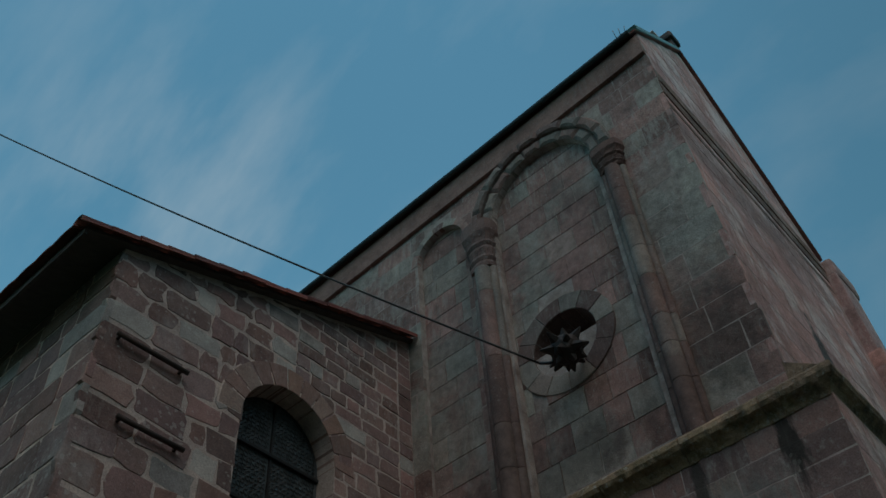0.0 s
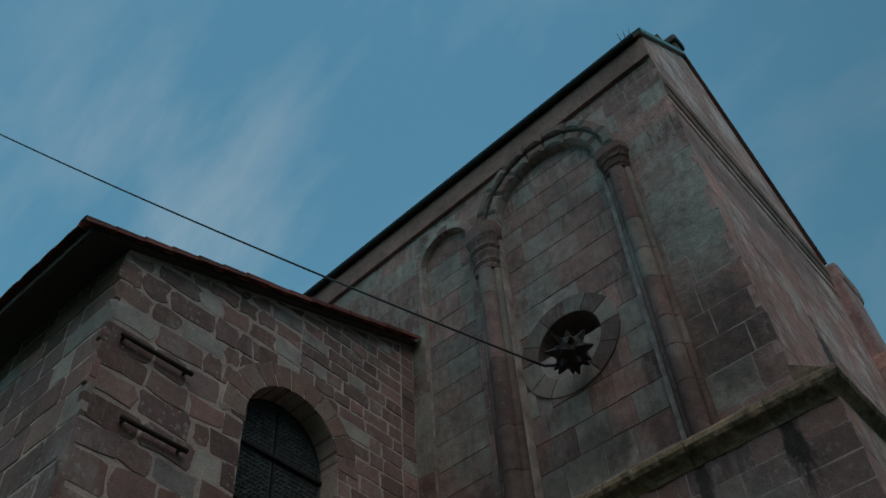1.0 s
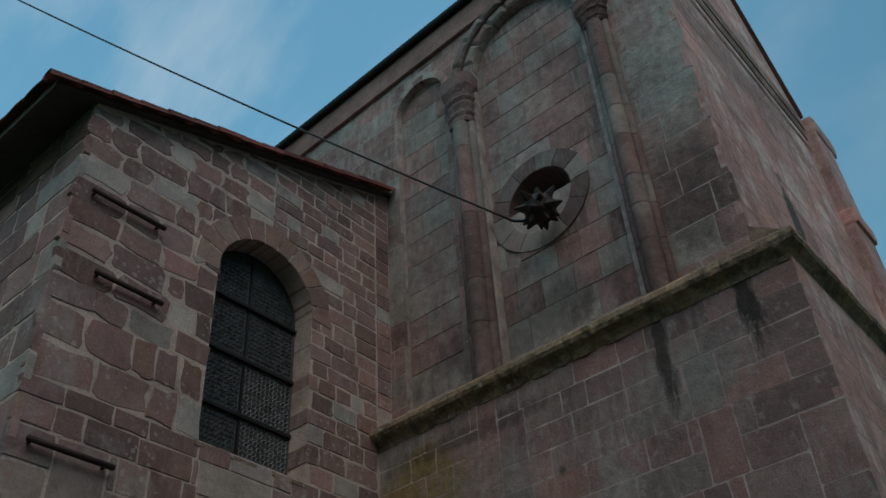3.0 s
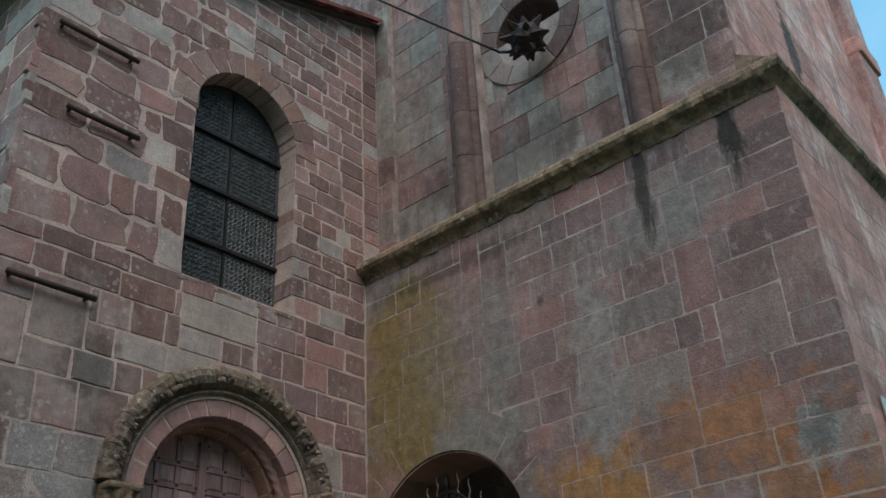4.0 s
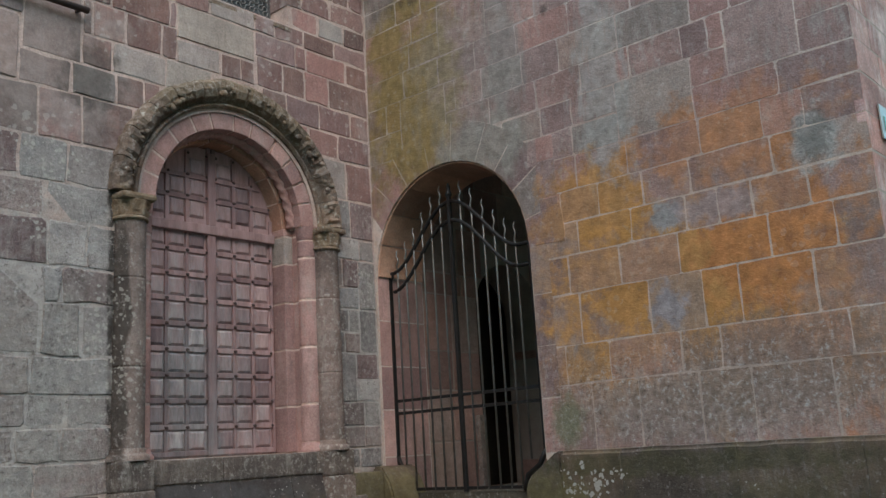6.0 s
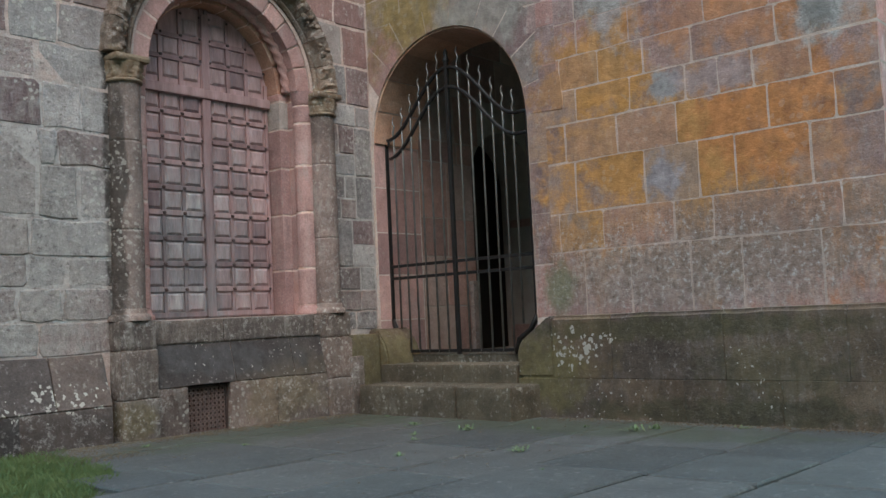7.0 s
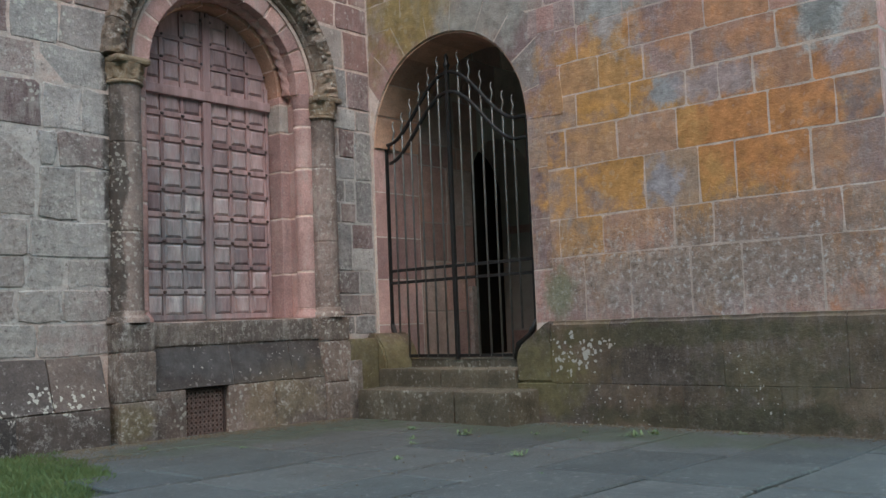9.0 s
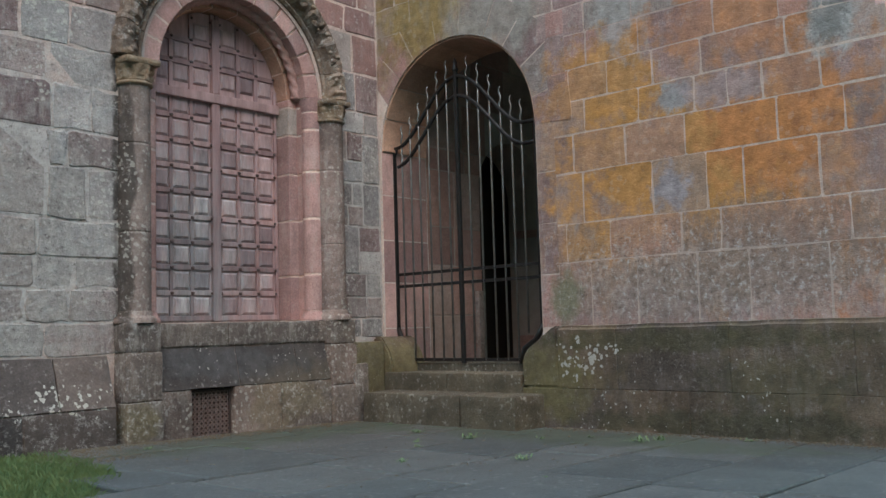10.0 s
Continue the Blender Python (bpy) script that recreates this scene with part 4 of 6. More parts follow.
for r in range(4):
    for side in (0, 1):
        a, b = ((-1.748, -1.283), (-1.267, -0.782))[side]
        za, zb = rows_z[r] + 0.012, rows_z[r + 1] - 0.012
        us = [a + (b - a) * k / 10 for k in range(11)]
        tops = [min(zb, win_top(u) - 0.004) for u in us]
        v = [(u, GY, za) for u in us] + [(u, GY, max(t, za + 0.002)) for u, t in zip(us, tops)]
        v += [(u, GY + 0.006, za) for u in us] + [(u, GY + 0.006, max(t, za + 0.002)) for u, t in zip(us, tops)]
        f = [(k, k + 1, 12 + k, 11 + k) for k in range(10)] + [(22 + k, 23 + k, 34 + k, 33 + k) for k in range(10)]
        pane = under(obj("pane", v, f, m_glass), window_1)
        # scrolled lead cames over the pane
        lead = Pile()

        def inside(p):
            return a + 0.012 < p[0] < b - 0.012 and za + 0.008 < p[2] < min(zb, win_top(p[0])) - 0.012

        # worm-like scrolls: two quarter rings a cell, turned at random
        lines, cell = [], 0.04
        for iu in range(int((b - a) / cell) + 1):
            for iv in range(int((zb - za) / cell) + 1):
                x, z, flip = a + iu * cell, za + iv * cell, random.random() < 0.5
                for ex, ez, t0 in (((0, 0, 0.0), (1, 1, math.pi)) if flip else ((1, 0, math.pi / 2), (0, 1, -math.pi / 2))):
                    lines.append([(x + cell * ex + cell * 0.5 * math.cos(t0 + math.pi / 2 * k / 4), GY - 0.006, z + cell * ez + cell * 0.5 * math.sin(t0 + math.pi / 2 * k / 4)) for k in range(5)])
        for line in lines:
            run = []
            for p in line + [None]:
                if p is not None and inside(p):
                    run.append(p)
                else:
                    if len(run) > 1:
                        lead.add(tube_data(run, 0.0045, 4))
                    run = []
        # lower right panes: their brighter reflection is put into lighter lead
        pane_lead = obj("leading", lead.v, lead.f, m_lead_lit if side and r < 2 else m_lead_dim, None, "grey scrolled lead cames")
        pane_lead.parent = pane
for z in rows_z[1:4]:
    w = math.sqrt(max(WIN[1] ** 2 - max(z - WIN[3], 0) ** 2, 0)) - 0.002
    under(part("saddle_bar", box_bm((WIN[0] - w, GY - 0.035, z - 0.016), (WIN[0] + w, GY - 0.008, z + 0.016), 0.004), m_iron, None), window_1)
under(part("mullion_bar", box_bm((-1.281, GY - 0.02, 4.02), (-1.269, GY + 0.01, win_top(-1.275) - 0.01)), m_iron, None), window_1)
fr = arch_outline(WIN[0], WIN[1] - 0.012, 4.012, WIN[3])
under(tube("window_frame", [(u, GY - 0.004, v) for u, v in fr], 0.014, m_iron, None, 4, close=True, smooth=False), window_1)
sill_v = [(-1.77, -0.003, 3.985), (-0.76, -0.003, 3.985), (-0.76, GY + 0.05, 4.03), (-1.77, GY + 0.05, 4.03)]
sill = obj("window_sill", sill_v + [(x, y, 3.955) for x, y, z in sill_v], [(0, 1, 2, 3), (4, 5, 6, 7), (0, 1, 5, 4), (1, 2, 6, 5), (2, 3, 7, 6), (3, 0, 4, 7)], m_hood)
under(sill, window_1)
# a dark sheet stands for the unlit room
under(part("dark_backing", box_bm((-1.77, GY + 0.36, 3.9), (-0.75, GY + 0.38, 6.1)), m_shade_dark, None, "dark sheet in place of the unlit room"), window_1)

# ---- portal ----
PC, PZ = DOOR[0], DOOR[3]
portal = thing("stone_portal", (PC, 0, 0.93), "round-arched stone portal with mossy hood, rose voussoirs and side columns", "portal")
before = set(scene.objects)
# wedge stones of the inner order and rope roll beneath them
m_intrados = stone_mat("brown intrados stone", [(0.48, 0.29, 0.205), (0.42, 0.25, 0.185), (0.53, 0.34, 0.25)], mottle=0.5, streak=0.2)
ring(None, M_left, (PC, PZ), 0.575, 0.712, -1, 181, 12, m_pink, front=0.015, depth=0.14, joint=0.015, bevel=0.004)
ring(None, M_left, (PC, PZ), 0.58, 0.705, -1, 181, 1, m_mortar, front=0.0245, depth=0.12, joint=0.0, bevel=0.001, name="mortar_bed", steps=40)
rope = []
for k in range(181):
    a = math.pi * k / 180
    rope.append((PC - 0.575 * math.cos(a), 0.125, PZ + 0.575 * math.sin(a)))
verts, faces = tube_data(rope, 0.034, 12)
# the rope's strands wind round the roll
for k in range(181):
    c = Vector(rope[k])
    for q in range(12):
        p = Vector(verts[k * 12 + q])
        verts[k * 12 + q] = c + (p - c) * (1 + 0.22 * math.sin(3 * (2 * math.pi * q / 12) + k * 0.75))
obj("rope_roll", verts, faces, m_pink, None, "rose rope-carved arch roll", True)
ring(None, M_left, (PC, PZ), DR, 0.585, -1, 181, 9, m_intrados, front=0.165, depth=0.24, joint=0.012, bevel=0.004, name="inner_voussoir")
ring(None, M_left, (PC, PZ), DR + 0.003, 0.58, -1, 181, 1, m_mortar, front=0.176, depth=0.21, joint=0.0, bevel=0.001, name="mortar_bed", steps=40)
# hood: a carved band that stands out from the wall
prof = [(0.715, 0.0), (0.715, -0.035), (0.728, -0.05), (0.742, -0.045), (0.752, -0.03), (0.765, -0.05), (0.785, -0.085), (0.83, -0.105), (0.875, -0.1), (0.9, -0.075), (0.905, 0.0)]


def hood_frame(a, k):
    w = 0.026 * noise.noise(Vector((k * 0.17, 3.1, 0))) + 0.016 * noise.noise(Vector((k * 0.61, 0.4, 0)))

    def place(r, y):
        rr = r + (w if r > 0.77 else 0.1 * w)
        yy = y + (1.1 * w + 0.012 * noise.noise(Vector((k * 0.9, r * 40, 1.7))) if y < -0.07 else 0)
        return (PC + rr * math.cos(a), yy + 0.02, PZ + rr * math.sin(a))
    return place


for i in range(13):
    a0, a1 = math.pi * i / 13, math.pi * (i + 1) / 13
    fs = [hood_frame(a0 + 0.003 + (a1 - a0 - 0.006) * k / 8, i * 8 + k) for k in range(9)]
    sweep("hood_stone", prof, fs, m_hood, None)
# carved leaf knobs along the hood
for i in range(96):
    a = math.pi * (i + random.random()) / 96
    rr, size = random.uniform(0.785, 0.87), random.uniform(0.01, 0.03)
    bm = bmesh.new()
    bmesh.ops.create_icosphere(bm, subdivisions=2, radius=size)
    for v in bm.verts:
        v.co *= 1 + 0.5 * noise.noise(v.co * 45 + Vector((i, 0, 0)))
        v.co.y *= 0.55
        v.co.z *= 0.8
        v.co += Vector((PC + rr * math.cos(a), -0.072, PZ + rr * math.sin(a)))
    part("carved_leaf", bm, m_hood, None, smooth=True)
# side columns with capitals and bases
for cx in (-2.035, -0.505):
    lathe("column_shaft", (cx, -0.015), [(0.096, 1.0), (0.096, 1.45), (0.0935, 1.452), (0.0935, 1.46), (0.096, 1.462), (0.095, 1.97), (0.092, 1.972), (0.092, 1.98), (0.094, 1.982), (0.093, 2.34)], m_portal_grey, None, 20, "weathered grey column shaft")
    lathe("column_base", (cx, -0.015), [(0.125, 0.93), (0.125, 0.955), (0.115, 0.965), (0.1, 0.975), (0.105, 0.99), (0.09, 1.005)], m_portal_grey, None)
    # a bell with worn leaves under a square abacus
    nz, ns = 12, 36
    cv, cf = [], []
    for i in range(nz + 1):
        s = i / nz
        for k in range(ns):
            t = 2 * math.pi * k / ns
            q = max(abs(math.cos(t)), abs(math.sin(t)))
            rad = 0.1 + 0.012 * s ** 1.6 * (1 + 0.6 * (1 / q - 1))
            rad += 0.009 * math.sin(9 * t) * math.sin(math.pi * s) + 0.014 * noise.noise(Vector((6 * math.cos(t), 6 * math.sin(t), s * 7 + cx)))
            cv.append((cx + rad * math.cos(t), -0.015 + rad * math.sin(t), 2.345 + 0.1 * s))
    for i in range(nz):
        cf += [(i * ns + k, i * ns + (k + 1) % ns, (i + 1) * ns + (k + 1) % ns, (i + 1) * ns + k) for k in range(ns)]
    cf += [tuple(range(ns - 1, -1, -1)), tuple(nz * ns + k for k in range(ns))]
    obj("capital", cv, cf, m_hood, None, "mossy worn leaf capital", True)
    part("abacus", box_bm((cx - 0.114, -0.13, 2.443), (cx + 0.114, 0.02, 2.485), 0.018), m_hood, None)
    lathe("neck_ring", (cx, -0.015), [(0.093, 2.322), (0.108, 2.327), (0.11, 2.34), (0.097, 2.348)], m_hood, None)
    # pedestal blocks under the column
    for za, zb, out in ((0.2, 0.48, 0.14), (0.485, 0.76, 0.13), (0.765, 0.93, 0.12)):
        part("pedestal_block", box_bm((cx - 0.115, -out, za), (cx + 0.115, 0.05, zb), 0.009), m_base, None)
# jamb shafts of the inner order, in drums
for sgn in (-1, 1):
    sx = PC + sgn * 0.66
    zs = [0.99, 1.25, 1.64, 1.97, 2.27, 2.40]
    for za, zb in zip(zs, zs[1:]):
        drum("jamb_drum", (sx, 0.06), 0.072, za + 0.006, zb - 0.006, m_pink, None)
    lathe("mortar_core", (sx, 0.06), [(0.0695, 0.99), (0.0695, 2.40)], m_mortar, None, 18)
    lathe("jamb_cap", (sx, 0.06), [(0.068, 2.40), (0.074, 2.42), (0.082, 2.48), (0.082, 2.5)], m_pink, None, 18)
    lathe("jamb_base", (sx, 0.06), [(0.096, 0.93), (0.096, 0.95), (0.08, 0.97), (0.076, 0.995)], m_pink, None, 18)
    zs = [0.93, 1.24, 1.63, 1.96, 2.24, 2.44, 2.50]
    for i, (za, zb) in enumerate(zip(zs, zs[1:])):
        x0, x1 = sorted((PC + sgn * DR, PC + sgn * 0.62))
        part("jamb_stone", box_bm((x0, 0.15, za + 0.006), (x1, 0.4, zb - 0.006), 0.006), m_lintel if (i == 4 and sgn > 0) else m_pink, None)
        x0, x1 = sorted((PC + sgn * 0.6, PC + sgn * 0.688))
        part("jamb_stone", box_bm((x0, 0.09, za + 0.006), (x1, 0.4, zb - 0.006), 0.006), m_pink, None)
    for xa, xb, y in ((DR + 0.003, 0.61, 0.153), (0.603, 0.684, 0.093)):
        x0, x1 = sorted((PC + sgn * xa, PC + sgn * xb))
        part("mortar_core", box_bm((x0, y, 0.935), (x1, 0.39, 2.495)), m_mortar, None)
# sill, sloped dark course and base stones
for x0, x1 in ((-1.985, -1.42), (-1.414, -0.68), (-0.674, -0.605)):
    part("sill_stone", box_bm((x0, -0.06, 0.785), (x1, 0.42, 0.925), 0.009), m_base, None)


def wedge(x0, x1, y_low, y_top, za, zb, back=0.05):
    v = [(x0, y_low, za), (x1, y_low, za), (x1, back, za), (x0, back, za), (x0, y_top, zb), (x1, y_top, zb), (x1, back, zb), (x0, back, zb)]
    return v, [(0, 1, 2, 3), (4, 5, 6, 7), (0, 1, 5, 4), (1, 2, 6, 5), (2, 3, 7, 6), (3, 0, 4, 7)]


for x0, x1 in ((-1.955, -1.37), (-1.364, -0.9), (-0.895, -0.62)):
    block("sloped_base_stone", wedge(x0, x1, -0.115, -0.05, 0.53, 0.782), m_plinth_left, None)
for x0, x1 in ((-1.955, -1.715), (-1.415, -1.05), (-1.044, -0.62)):
    part("base_stone", box_bm((x0, -0.115, 0.15), (x1, 0.05, 0.526), 0.008), m_base, None)
part("base_stone", box_bm((-1.71, 0.0, 0.15), (-1.42, 0.05, 0.526), 0.004), m_plinth_left, None)
# packing behind the base stones
for lo, hi in (((-1.95, -0.108, 0.15), (-1.72, 0.045, 0.53)), ((-1.41, -0.108, 0.15), (-0.68, 0.045, 0.53)), ((-1.95, -0.05, 0.7), (-0.68, 0.2, 0.8))):
    part("packing", box_bm(lo, hi), m_base, None)
obj("packing", *wedge(-1.95, -0.68, -0.109, -0.045, 0.531, 0.78), m_base, None)
for cx in (-2.035, -0.505):
    part("packing", box_bm((cx - 0.108, -0.113, 0.2), (cx + 0.108, 0.04, 0.925)), m_base, None)
for ob in set(scene.objects) - before:
    under(ob, portal)

# left plinth
plinth_left = obj("plinth_north", *wedge(-3.0, -2.2, -0.109, -0.108, 0.0, 0.47, 0.02), m_plinth_left)
tagged(plinth_left, "dark damp sandstone plinth with white lichen spots", "plinth", kind="structure")
for x0, x1 in ((-3.1, -2.72), (-2.714, -2.2)):
    part("plinth_stone", box_bm((x0, -0.115, 0.1), (x1, 0.02, 0.46), 0.012), m_plinth_left, plinth_left)
for x0, x1 in ((-3.1, -2.52), (-2.514, -2.2)):
    block("plinth_stone", wedge(x0, x1, -0.115, -0.004, 0.465, 0.75, 0.02), m_plinth_left, plinth_left)

# ---- vent grille ----
vent = thing("vent_grille", (-1.56, -0.07, 0.24), "rusty pierced iron vent grille in the wall's base", "vent")
nu, nv = 9, 9
x0, z0, w, h = -1.70, 0.245, 0.27, 0.265
plate = Pile()
for i in range(nu):
    for j in range(nv):
        cx, cz = x0 + w * (i + 0.5) / nu, z0 + h * (j + 0.5) / nv
        hx, hz, r = w / nu / 2, h / nv / 2, 0.009
        outer = [(cx + hx * math.copysign(1, math.cos(t)) * min(1, abs(math.cos(t)) * 1.4142), -0.07, cz + hz * math.copysign(1, math.sin(t)) * min(1, abs(math.sin(t)) * 1.4142)) for t in [2 * math.pi * (k + 0.5) / 8 for k in range(8)]]
        inner = [(cx + r * math.cos(t), -0.07, cz + r * math.sin(t)) for t in [2 * math.pi * (k + 0.5) / 8 for k in range(8)]]
        back = [(x, -0.055, z) for x, y, z in inner]
        plate.add((outer + inner + back, [(k, (k + 1) % 8, 8 + (k + 1) % 8, 8 + k) for k in range(8)] + [(8 + k, 8 + (k + 1) % 8, 16 + (k + 1) % 8, 16 + k) for k in range(8)]))
pb = bmesh.new()
pv = [pb.verts.new(p) for p in plate.v]
for f in plate.f:
    pb.faces.new([pv[i] for i in f])
bmesh.ops.remove_doubles(pb, verts=pb.verts, dist=0.0006)
under(part("pierced_plate", pb, m_vent, None), vent)
for lo, hi in (((x0 - 0.012, -0.08, z0 - 0.012), (x0 + w + 0.012, -0.05, z0 - 0.001)), ((x0 - 0.012, -0.08, z0 + h + 0.001), (x0 + w + 0.012, -0.05, z0 + h + 0.012)),
               ((x0 - 0.012, -0.08, z0), (x0 - 0.001, -0.05, z0 + h)), ((x0 + w + 0.001, -0.08, z0), (x0 + w + 0.012, -0.05, z0 + h))):
    under(part("frame_strip", box_bm(lo, hi, 0.002), m_rust, None), vent)
under(part("dark_backing", box_bm((x0, -0.03, z0), (x0 + w, -0.01, z0 + h)), m_shade_dark, None), vent)

# ---- the wooden door ----
door_1 = thing("door_1", (PC, 0.33, 0.93), "closed double oak door with studded coffers and an arched head", "door", kind="structure")
DY = 0.285


def door_top(u):
    return PZ + math.sqrt(max(DR ** 2 - (u - PC) ** 2, 0.0))


def arch_slab(name, x0, x1, z0, z1, y0, y1, mat, parent):
    us = [x0 + (x1 - x0) * k / 14 for k in range(15)]
    lo_, hi_ = [z0] * 15, [min(z1, door_top(u) - 0.002) for u in us]
    v = [(u, y, z) for y in (y0, y1) for seq in (lo_, hi_) for u, z in zip(us, seq)]
    f = []
    for b in (0, 30):
        f += [(b + k, b + k + 1, b + 16 + k, b + 15 + k) for k in range(14)]
    f += [(15 + k, 16 + k, 46 + k, 45 + k) for k in range(14)] + [(k, k + 1, 31 + k, 30 + k) for k in range(14)]
    f += [(0, 15, 45, 30), (14, 29, 59, 44)]
    return under(obj(name, v, f, mat), parent)


def coffer_mesh(name, s, h, mat):
    """A raised square coffer with sloped sides."""
    me = bpy.data.meshes.new(name)
    v = [(x * s, 0, z * h) for x, z in ((-1, -1), (1, -1), (1, 1), (-1, 1))] + [(x * s * 0.72, -0.012, z * h * 0.72) for x, z in ((-1, -1), (1, -1), (1, 1), (-1, 1))]
    me.from_pydata(v, [], [(4, 5, 6, 7)] + [(i, (i + 1) % 4, 4 + (i + 1) % 4, 4 + i) for i in range(4)])
    me.materials.append(mat)
    return me


stud_bm = bmesh.new()
bmesh.ops.create_icosphere(stud_bm, subdivisions=1, radius=0.011)
for v in stud_bm.verts:
    v.co.y *= 0.6
stud_me = bpy.data.meshes.new("stud")
stud_bm.to_mesh(stud_me)
stud_bm.free()
stud_me.materials.append(m_stud)
coffer_me = coffer_mesh("coffer", 0.062, 0.06, m_coffer)

for sgn in (-1, 1):
    x0, x1 = sorted((PC + sgn * 0.004, PC + sgn * 0.521))
    leaf = arch_slab("leaf", x0, x1, 0.935, 3.01, DY, DY + 0.045, m_wood, door_1)
    rows_d = [0.96 + 0.165 * k for k in range(10)]
    cols = [x0 + 0.03 + (x1 - x0 - 0.06) * (k + 0.5) / 3 for k in range(3)]
    marks = []
    for r, zc in enumerate([z + 0.08 for z in rows_d[:9]] + [2.57, 2.72, 2.87]):
        for cxx in cols:
            if zc + 0.07 > door_top(cxx + 0.05) or zc + 0.07 > door_top(cxx - 0.05):
                continue
            c = new("coffer", coffer_me)
            c.parent, c.location = leaf, (cxx, DY - 0.001, zc)
            marks += [(cxx + 0.072, zc + 0.083), (cxx - 0.072, zc + 0.083)]
    # rails and stiles of the lattice
    for zc in rows_d:
        rl = part("rail", box_bm((x0 + 0.004, DY - 0.013, zc - 0.016), (x1 - 0.004, DY + 0.002, zc + 0.016), 0.003), m_wood, leaf)
    for zc in (2.645, 2.795):
        wd = math.sqrt(max(DR ** 2 - (zc + 0.017 - PZ) ** 2, 0)) - 0.01
        a, b = sorted((PC + sgn * 0.006, PC + sgn * wd))
        part("rail", box_bm((a, DY - 0.017, zc - 0.018), (b, DY + 0.002, zc + 0.015), 0.004), m_wood, leaf)
    for cxx in [x0 + 0.016, (cols[0] + cols[1]) / 2, (cols[1] + cols[2]) / 2, x1 - 0.016]:
        part("stile", box_bm((cxx - 0.012, DY - 0.0125, 0.94), (cxx + 0.012, DY + 0.002, min(2.40, door_top(cxx) - 0.01)), 0.003), m_wood, leaf)
        if door_top(cxx) > 2.56:
            part("stile", box_bm((cxx - 0.014, DY - 0.015, 2.47), (cxx + 0.014, DY + 0.002, min(door_top(cxx - 0.014), door_top(cxx + 0.014)) - 0.008), 0.003), m_wood, leaf)
    done = set()
    for x, z in marks:
        key = (round(x, 2), round(z, 2))
        if key in done or z > door_top(x) - 0.02 or abs(x - PC) > 0.51 or 2.38 < z < 2.49:
            continue
        done.add(key)
        s = new("stud", stud_me)
        s.parent, s.location = leaf, (x, DY - 0.019, z)
under(part("transom", box_bm((PC - 0.521, DY - 0.04, 2.40), (PC + 0.521, DY + 0.01, 2.465), 0.008), m_wood, None, "plain oak transom beam"), door_1)
under(part("meeting_stile", box_bm((PC - 0.035, DY - 0.03, 0.938), (PC + 0.03, DY + 0.004, 2.40), 0.008), m_wood, None), door_1)
under(part("meeting_stile", box_bm((PC - 0.03, DY - 0.028, 2.466), (PC + 0.03, DY + 0.004, 2.98), 0.008), m_wood, None), door_1)

# ---- the transept: lower wall with gate arch ----
GATE = (0.735, 0.715, 0.0, 2.19)
wall_east = wall("wall_east", M_right, 0.0, 3.617, 0.0, lambda u: 4.6, [GATE], 0.0009, 0.5, m_pointing)
tagged(wall_east, "transept wall of rose sandstone ashlar with orange lichen", "wall", kind="structure")
rh = [0.835, 1.237, 1.475, 1.798, 2.04, 2.25, 2.46, 2.68, 2.87, 3.06, 3.27, 3.5, 3.72, 3.92, 4.12, 4.32, 4.53]
rc = {8: [0.35, 0.7, 0.98, 1.3, 1.62, 1.86, 2.24, 2.49, 2.93, 3.34], 10: [0.2, 0.55, 0.9, 1.15, 1.5, 1.8, 2.24, 2.74, 2.98, 3.38], 11: [0.4, 0.75, 1.1, 1.47, 1.9, 2.36, 2.66, 3.1], 0: [1.83, 2.15, 2.54, 2.84, 3.27], 1: [1.66, 1.98, 2.45, 2.69, 3.39], 2: [1.80, 2.28, 2.62, 2.84, 3.25], 3: [1.74, 2.11, 2.50, 3.04, 3.39],
      4: [1.83, 2.21, 2.57, 2.77, 2.97, 3.28], 5: [1.72, 2.0, 2.31, 2.62, 3.11], 7: [0.3, 0.62, 1.0, 1.45, 1.85, 2.19, 2.7, 3.2], 9: [0.35, 0.8, 1.2, 1.6, 1.95, 2.31, 2.66, 2.83, 3.18]}
masonry(wall_east, M_right, rh[:7], 0.004, 3.62, (0.2, 0.5), m_right, 0.009, bevel=0.0006, depth=0.04, proud=0.0008, tilt=0.0012, holes=[(0.735, 0.86, 0.0, 2.19)], cuts={k: c for k, c in rc.items() if k < 6}, jit=0.005, rag=0.01)
masonry(wall_east, M_right, rh[6:], 0.004, 3.62, (0.2, 0.5), m_right, 0.009, bevel=0.0006, depth=0.04, proud=0.0008, tilt=0.0012, holes=[(0.735, 0.86, 0.0, 2.19)], cuts={k - 6: c for k, c in rc.items() if k > 5}, jit=0.005, rag=0.01, tall=0.1)
ring(wall_east, M_right, (0.735, 2.19), 0.715, 1.0, -3, 152, 9, m_right, front=-0.0015, depth=0.05, joint=0.008, bevel=0.001, keep=0.004)
masonry(wall_east, M_right, [0.835, 1.17, 1.5, 1.83, 2.19], 1.45, 1.60, (0.2, 0.3), m_right, 0.007, bevel=0.001, depth=0.3, proud=0.001, tilt=0.001)
masonry(wall_east, M_right, [2.2, 2.45, 2.7, 2.87], 1.56, 1.70, (0.2, 0.3), m_right, 0.007, bevel=0.001, depth=0.04, proud=0.001, tilt=0.001)

# reveal stones on the corner side of the gate arch
reveal = [0.56, 0.86, 1.2, 1.52, 1.86, 2.19]
for za, zb in zip(reveal, reveal[1:]):
    part("reveal_stone", box_bm((0.008, -0.022, za + 0.004), (0.49, 0.0, zb - 0.004), 0.004), m_pink, wall_east)
